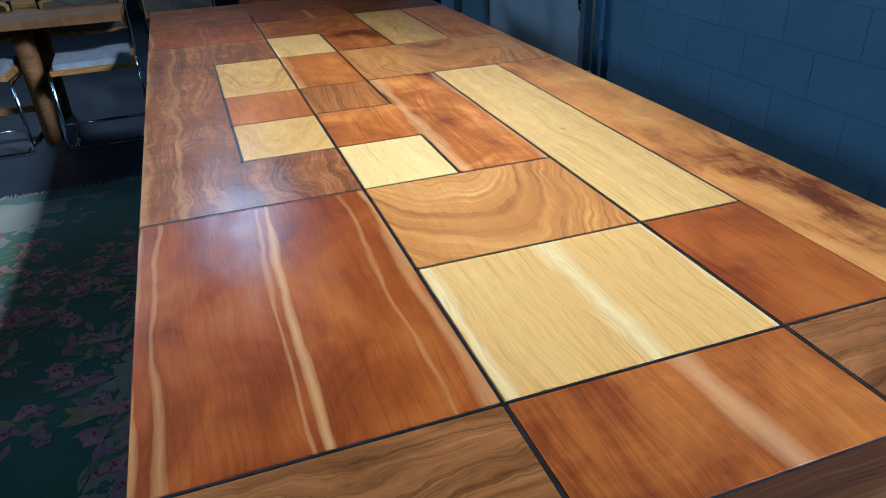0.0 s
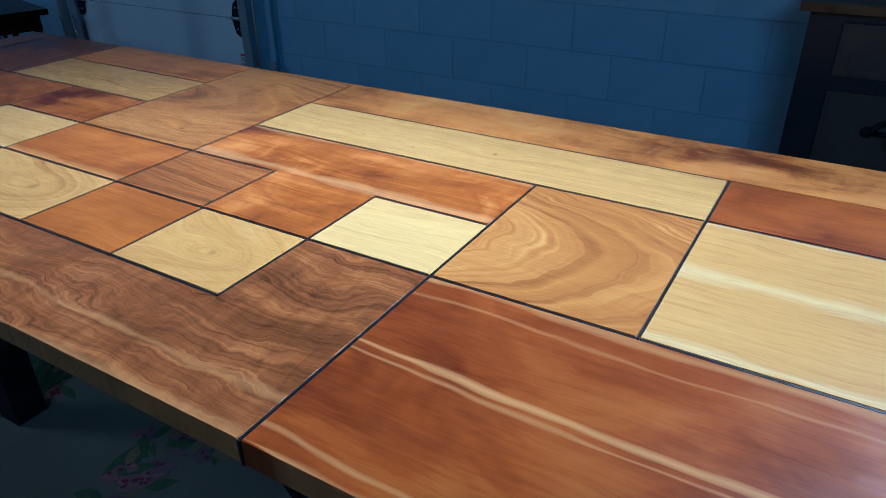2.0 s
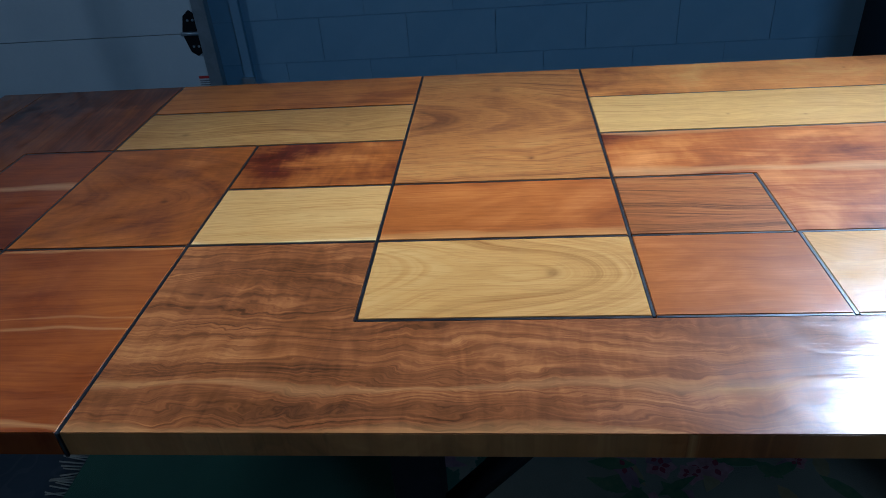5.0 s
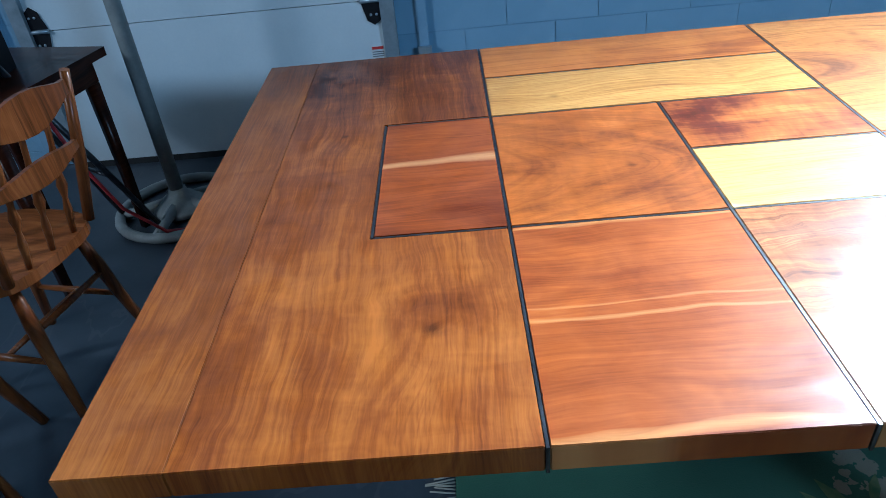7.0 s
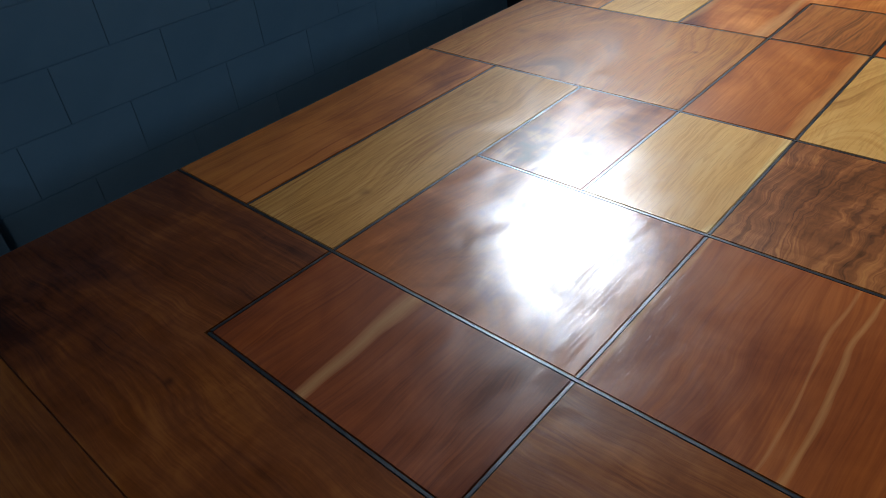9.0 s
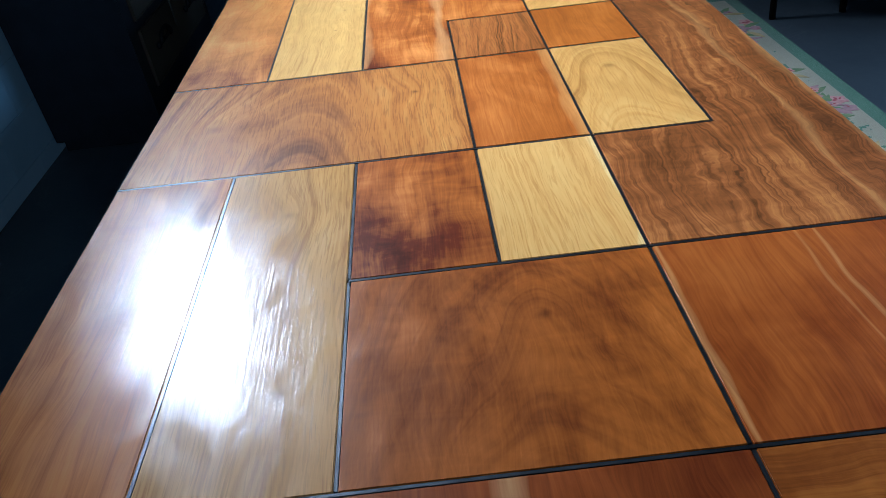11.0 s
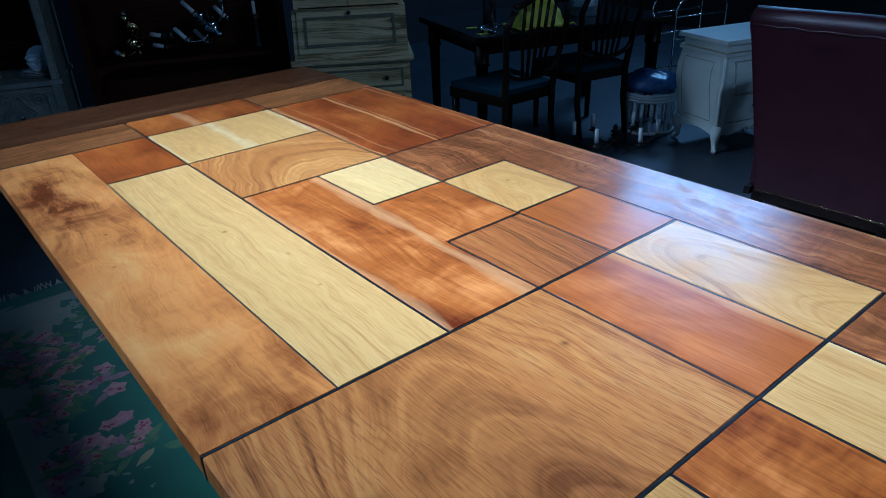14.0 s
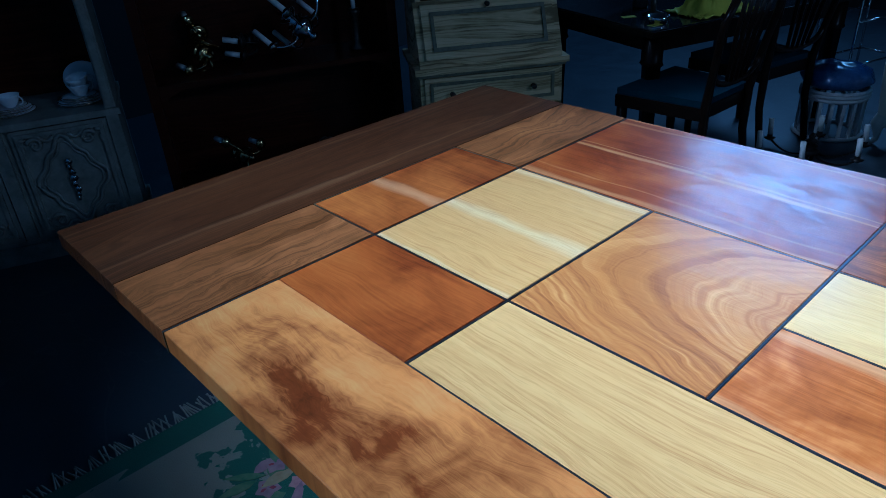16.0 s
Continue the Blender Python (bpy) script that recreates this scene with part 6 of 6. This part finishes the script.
side = thing("side_table", pose(1.02, 3.16, 0, 0, 0, -14), "small dark red-brown table beside the pedestal", "table")
boxpart("tabletop", (-0.30, 0.30, -0.30, 0.30, 0.705, 0.737), mahogany, side, 0.006)
boxpart("apron", (-0.26, 0.26, -0.26, 0.26, 0.62, 0.7045), mahogany, side, 0.003)
for x in (-0.24, 0.24):
    for y in (-0.24, 0.24):
        bm = bmesh.new()
        tube(bm, [(x, y, 0.619), (x, y, 0.0)], [0.028, 0.02], 4)
        part("leg", bm, mahogany, side)
case = thing("black_bag", pose(0.92, 3.16, 0.7375), "black soft case lying on the small table", "bag")
bm = bmesh.new()
box(bm, -0.16, 0.16, -0.12, 0.12, 0.0, 0.14)
bevel(bm, 0.04, 3)
part("case", bm, black_iron, case)
bm = bmesh.new()
tube(bm, [(-0.08, -0.125, 0.09), (-0.06, -0.15, 0.12), (0.06, -0.15, 0.12), (0.08, -0.125, 0.09)], 0.007, 6)
part("strap", bm, red_rubber, case, "red strap")

# pedestal with a spoked round base
ped = thing("pedestal_stand", pose(1.30, 2.74, 0), "grey cast-iron pedestal with a spoked round base", "stand")
bm = bmesh.new()
tube(bm, [(0.255 * math.cos(a), 0.255 * math.sin(a), 0.022) for a in [6.2832 * i / 40 for i in range(40)]], 0.022, 8, closed=True)
part("base_ring", bm, cast_iron, ped)
for i in range(5):
    a = 6.2832 * i / 5 + 0.5
    bm = bmesh.new()
    tube(bm, [(0.06 * math.cos(a), 0.06 * math.sin(a), 0.045), (0.16 * math.cos(a), 0.16 * math.sin(a), 0.034), (0.25 * math.cos(a), 0.25 * math.sin(a), 0.024)], [0.026, 0.019, 0.020], 8)
    part("spoke", bm, cast_iron, ped)
bm = bmesh.new()
lathe(bm, ((0.12, 0.014), (0.115, 0.035), (0.08, 0.06), (0.042, 0.085), (0.036, 0.11), (0.0, 0.11)), 24)
part("hub", bm, cast_iron, ped)
bm = bmesh.new()
lathe(bm, ((0.029, 0.10), (0.029, 1.62), (0.0, 1.62)), 18)
part("pole", bm, cast_iron, ped)
bm = bmesh.new()
lathe(bm, ((0.04, 1.45), (0.05, 1.47), (0.05, 1.60), (0.04, 1.63), (0.0, 1.63)), 18)
part("collar", bm, black_iron, ped)
cordr = thing("red_cord", pose(1.08, 2.62, 0.0), "red power cord trailing over the floor", "cord")
bm = bmesh.new()
tube(bm, [(-0.16, 0.30, 0.62), (-0.13, 0.26, 0.40), (-0.09, 0.20, 0.2), (-0.03, 0.10, 0.05), (0.05, 0.0, 0.008), (0.12, -0.02, 0.007), (0.16, 0.03, 0.007)], 0.007, 8)
part("cable", bm, red_rubber, cordr)
lad = thing("folded_stand", pose(1.08, 2.85, 0.0), "folded dark steel stand leaning by the pedestal", "stand")
bm = bmesh.new()
tube(bm, [(0.06, -0.08, 0.010), (-0.12, 0.22, 0.86)], 0.012, 8)
part("rail", bm, steel, lad)
bm = bmesh.new()
tube(bm, [(0.18, 0.12, 0.010), (-0.04, 0.30, 0.86)], 0.012, 8)
part("rail", bm, steel, lad)
bm = bmesh.new()
tube(bm, [(0.0, 0.03, 0.30), (0.10, 0.18, 0.30)], 0.008, 6)
part("rung", bm, steel, lad)
chip = thing("wood_chip", pose(0.52, 2.40, 0.0, 0, 0, 20), "pale splinter of wood on the floor", "scrap")
bm = bmesh.new()
prism(bm, ((-0.05, 0.0), (-0.02, -0.006), (0.04, -0.004), (0.05, 0.002), (0.0, 0.007)), 0.0, 0.004)
part("splinter", bm, cord_grey, chip)

# ---- wall blocks, last: 300 nearest as pieces, the rest joined ----
BL, BH, BJ = 0.4064, 0.2032, 0.005
block_mesh = None
rest = bmesh.new()
for row in range(0, 23):
    z0 = 0.0836 - BH + row * BH
    z1 = z0 + BH
    if z1 <= 0.02 or z0 > TOP - 0.02:
        continue
    off = -0.34 if row % 2 else -0.557
    k0 = int((Y0 - off) / BL) - 1
    for k in range(k0, k0 + 33):
        a, b = off + k * BL, off + (k + 1) * BL
        a, b = max(a, Y0), min(b, Y1)
        for lo, hi in ((a, b),):
            zz0, zz1 = max(z0, 0.0), min(z1, TOP)
            if hi - lo < 0.05:
                continue
            spans = [(lo, hi)]
            if zz0 < DOORTOP:
                spans = [(p, q) for l, h in spans for p, q in ((l, min(h, DOOR0)), (max(l, DOOR1), h)) if q - p > 0.03]
            if zz1 > 2.96 and zz0 < 4.25:
                spans = [(p, q) for l, h in spans for p, q in ((l, min(h, -3.4)), (max(l, -1.2), h)) if q - p > 0.03]
            for l, h in spans:
                whole = abs(h - l - BL) < 1e-4 and abs(zz1 - zz0 - BH) < 1e-4
                near = -2.4 < l and h < 1.9 and zz1 < 1.75
                if near:
                    bm = bmesh.new()
                    d = 0.5 * BJ
                    box(bm, -0.0004, 0.0016, -(h - l) / 2 + 0.5 * d, (h - l) / 2 - 0.5 * d, -(zz1 - zz0) / 2 + 1.1 * d, (zz1 - zz0) / 2 - 1.1 * d)
                    bevel(bm, 0.0015, 1)
                    if whole and block_mesh:
                        bm.free()
                        ob = new("block", block_mesh)
                        ob.parent = wall_east
                    else:
                        ob = part("block", bm, BLOCK, wall_east)
                        if whole:
                            block_mesh = ob.data
                    ob.matrix_basis = pose(WALL, (l + h) / 2, (zz0 + zz1) / 2)
                else:
                    d = 0.5 * BJ
                    box(rest, WALL - 0.0004, WALL + 0.0016, l + 0.5 * d, h - 0.5 * d, zz0 + 1.1 * d, zz1 - 1.1 * d)
tagged(part("upper_blocks", rest, BLOCK, wall_east), kind="stuff")
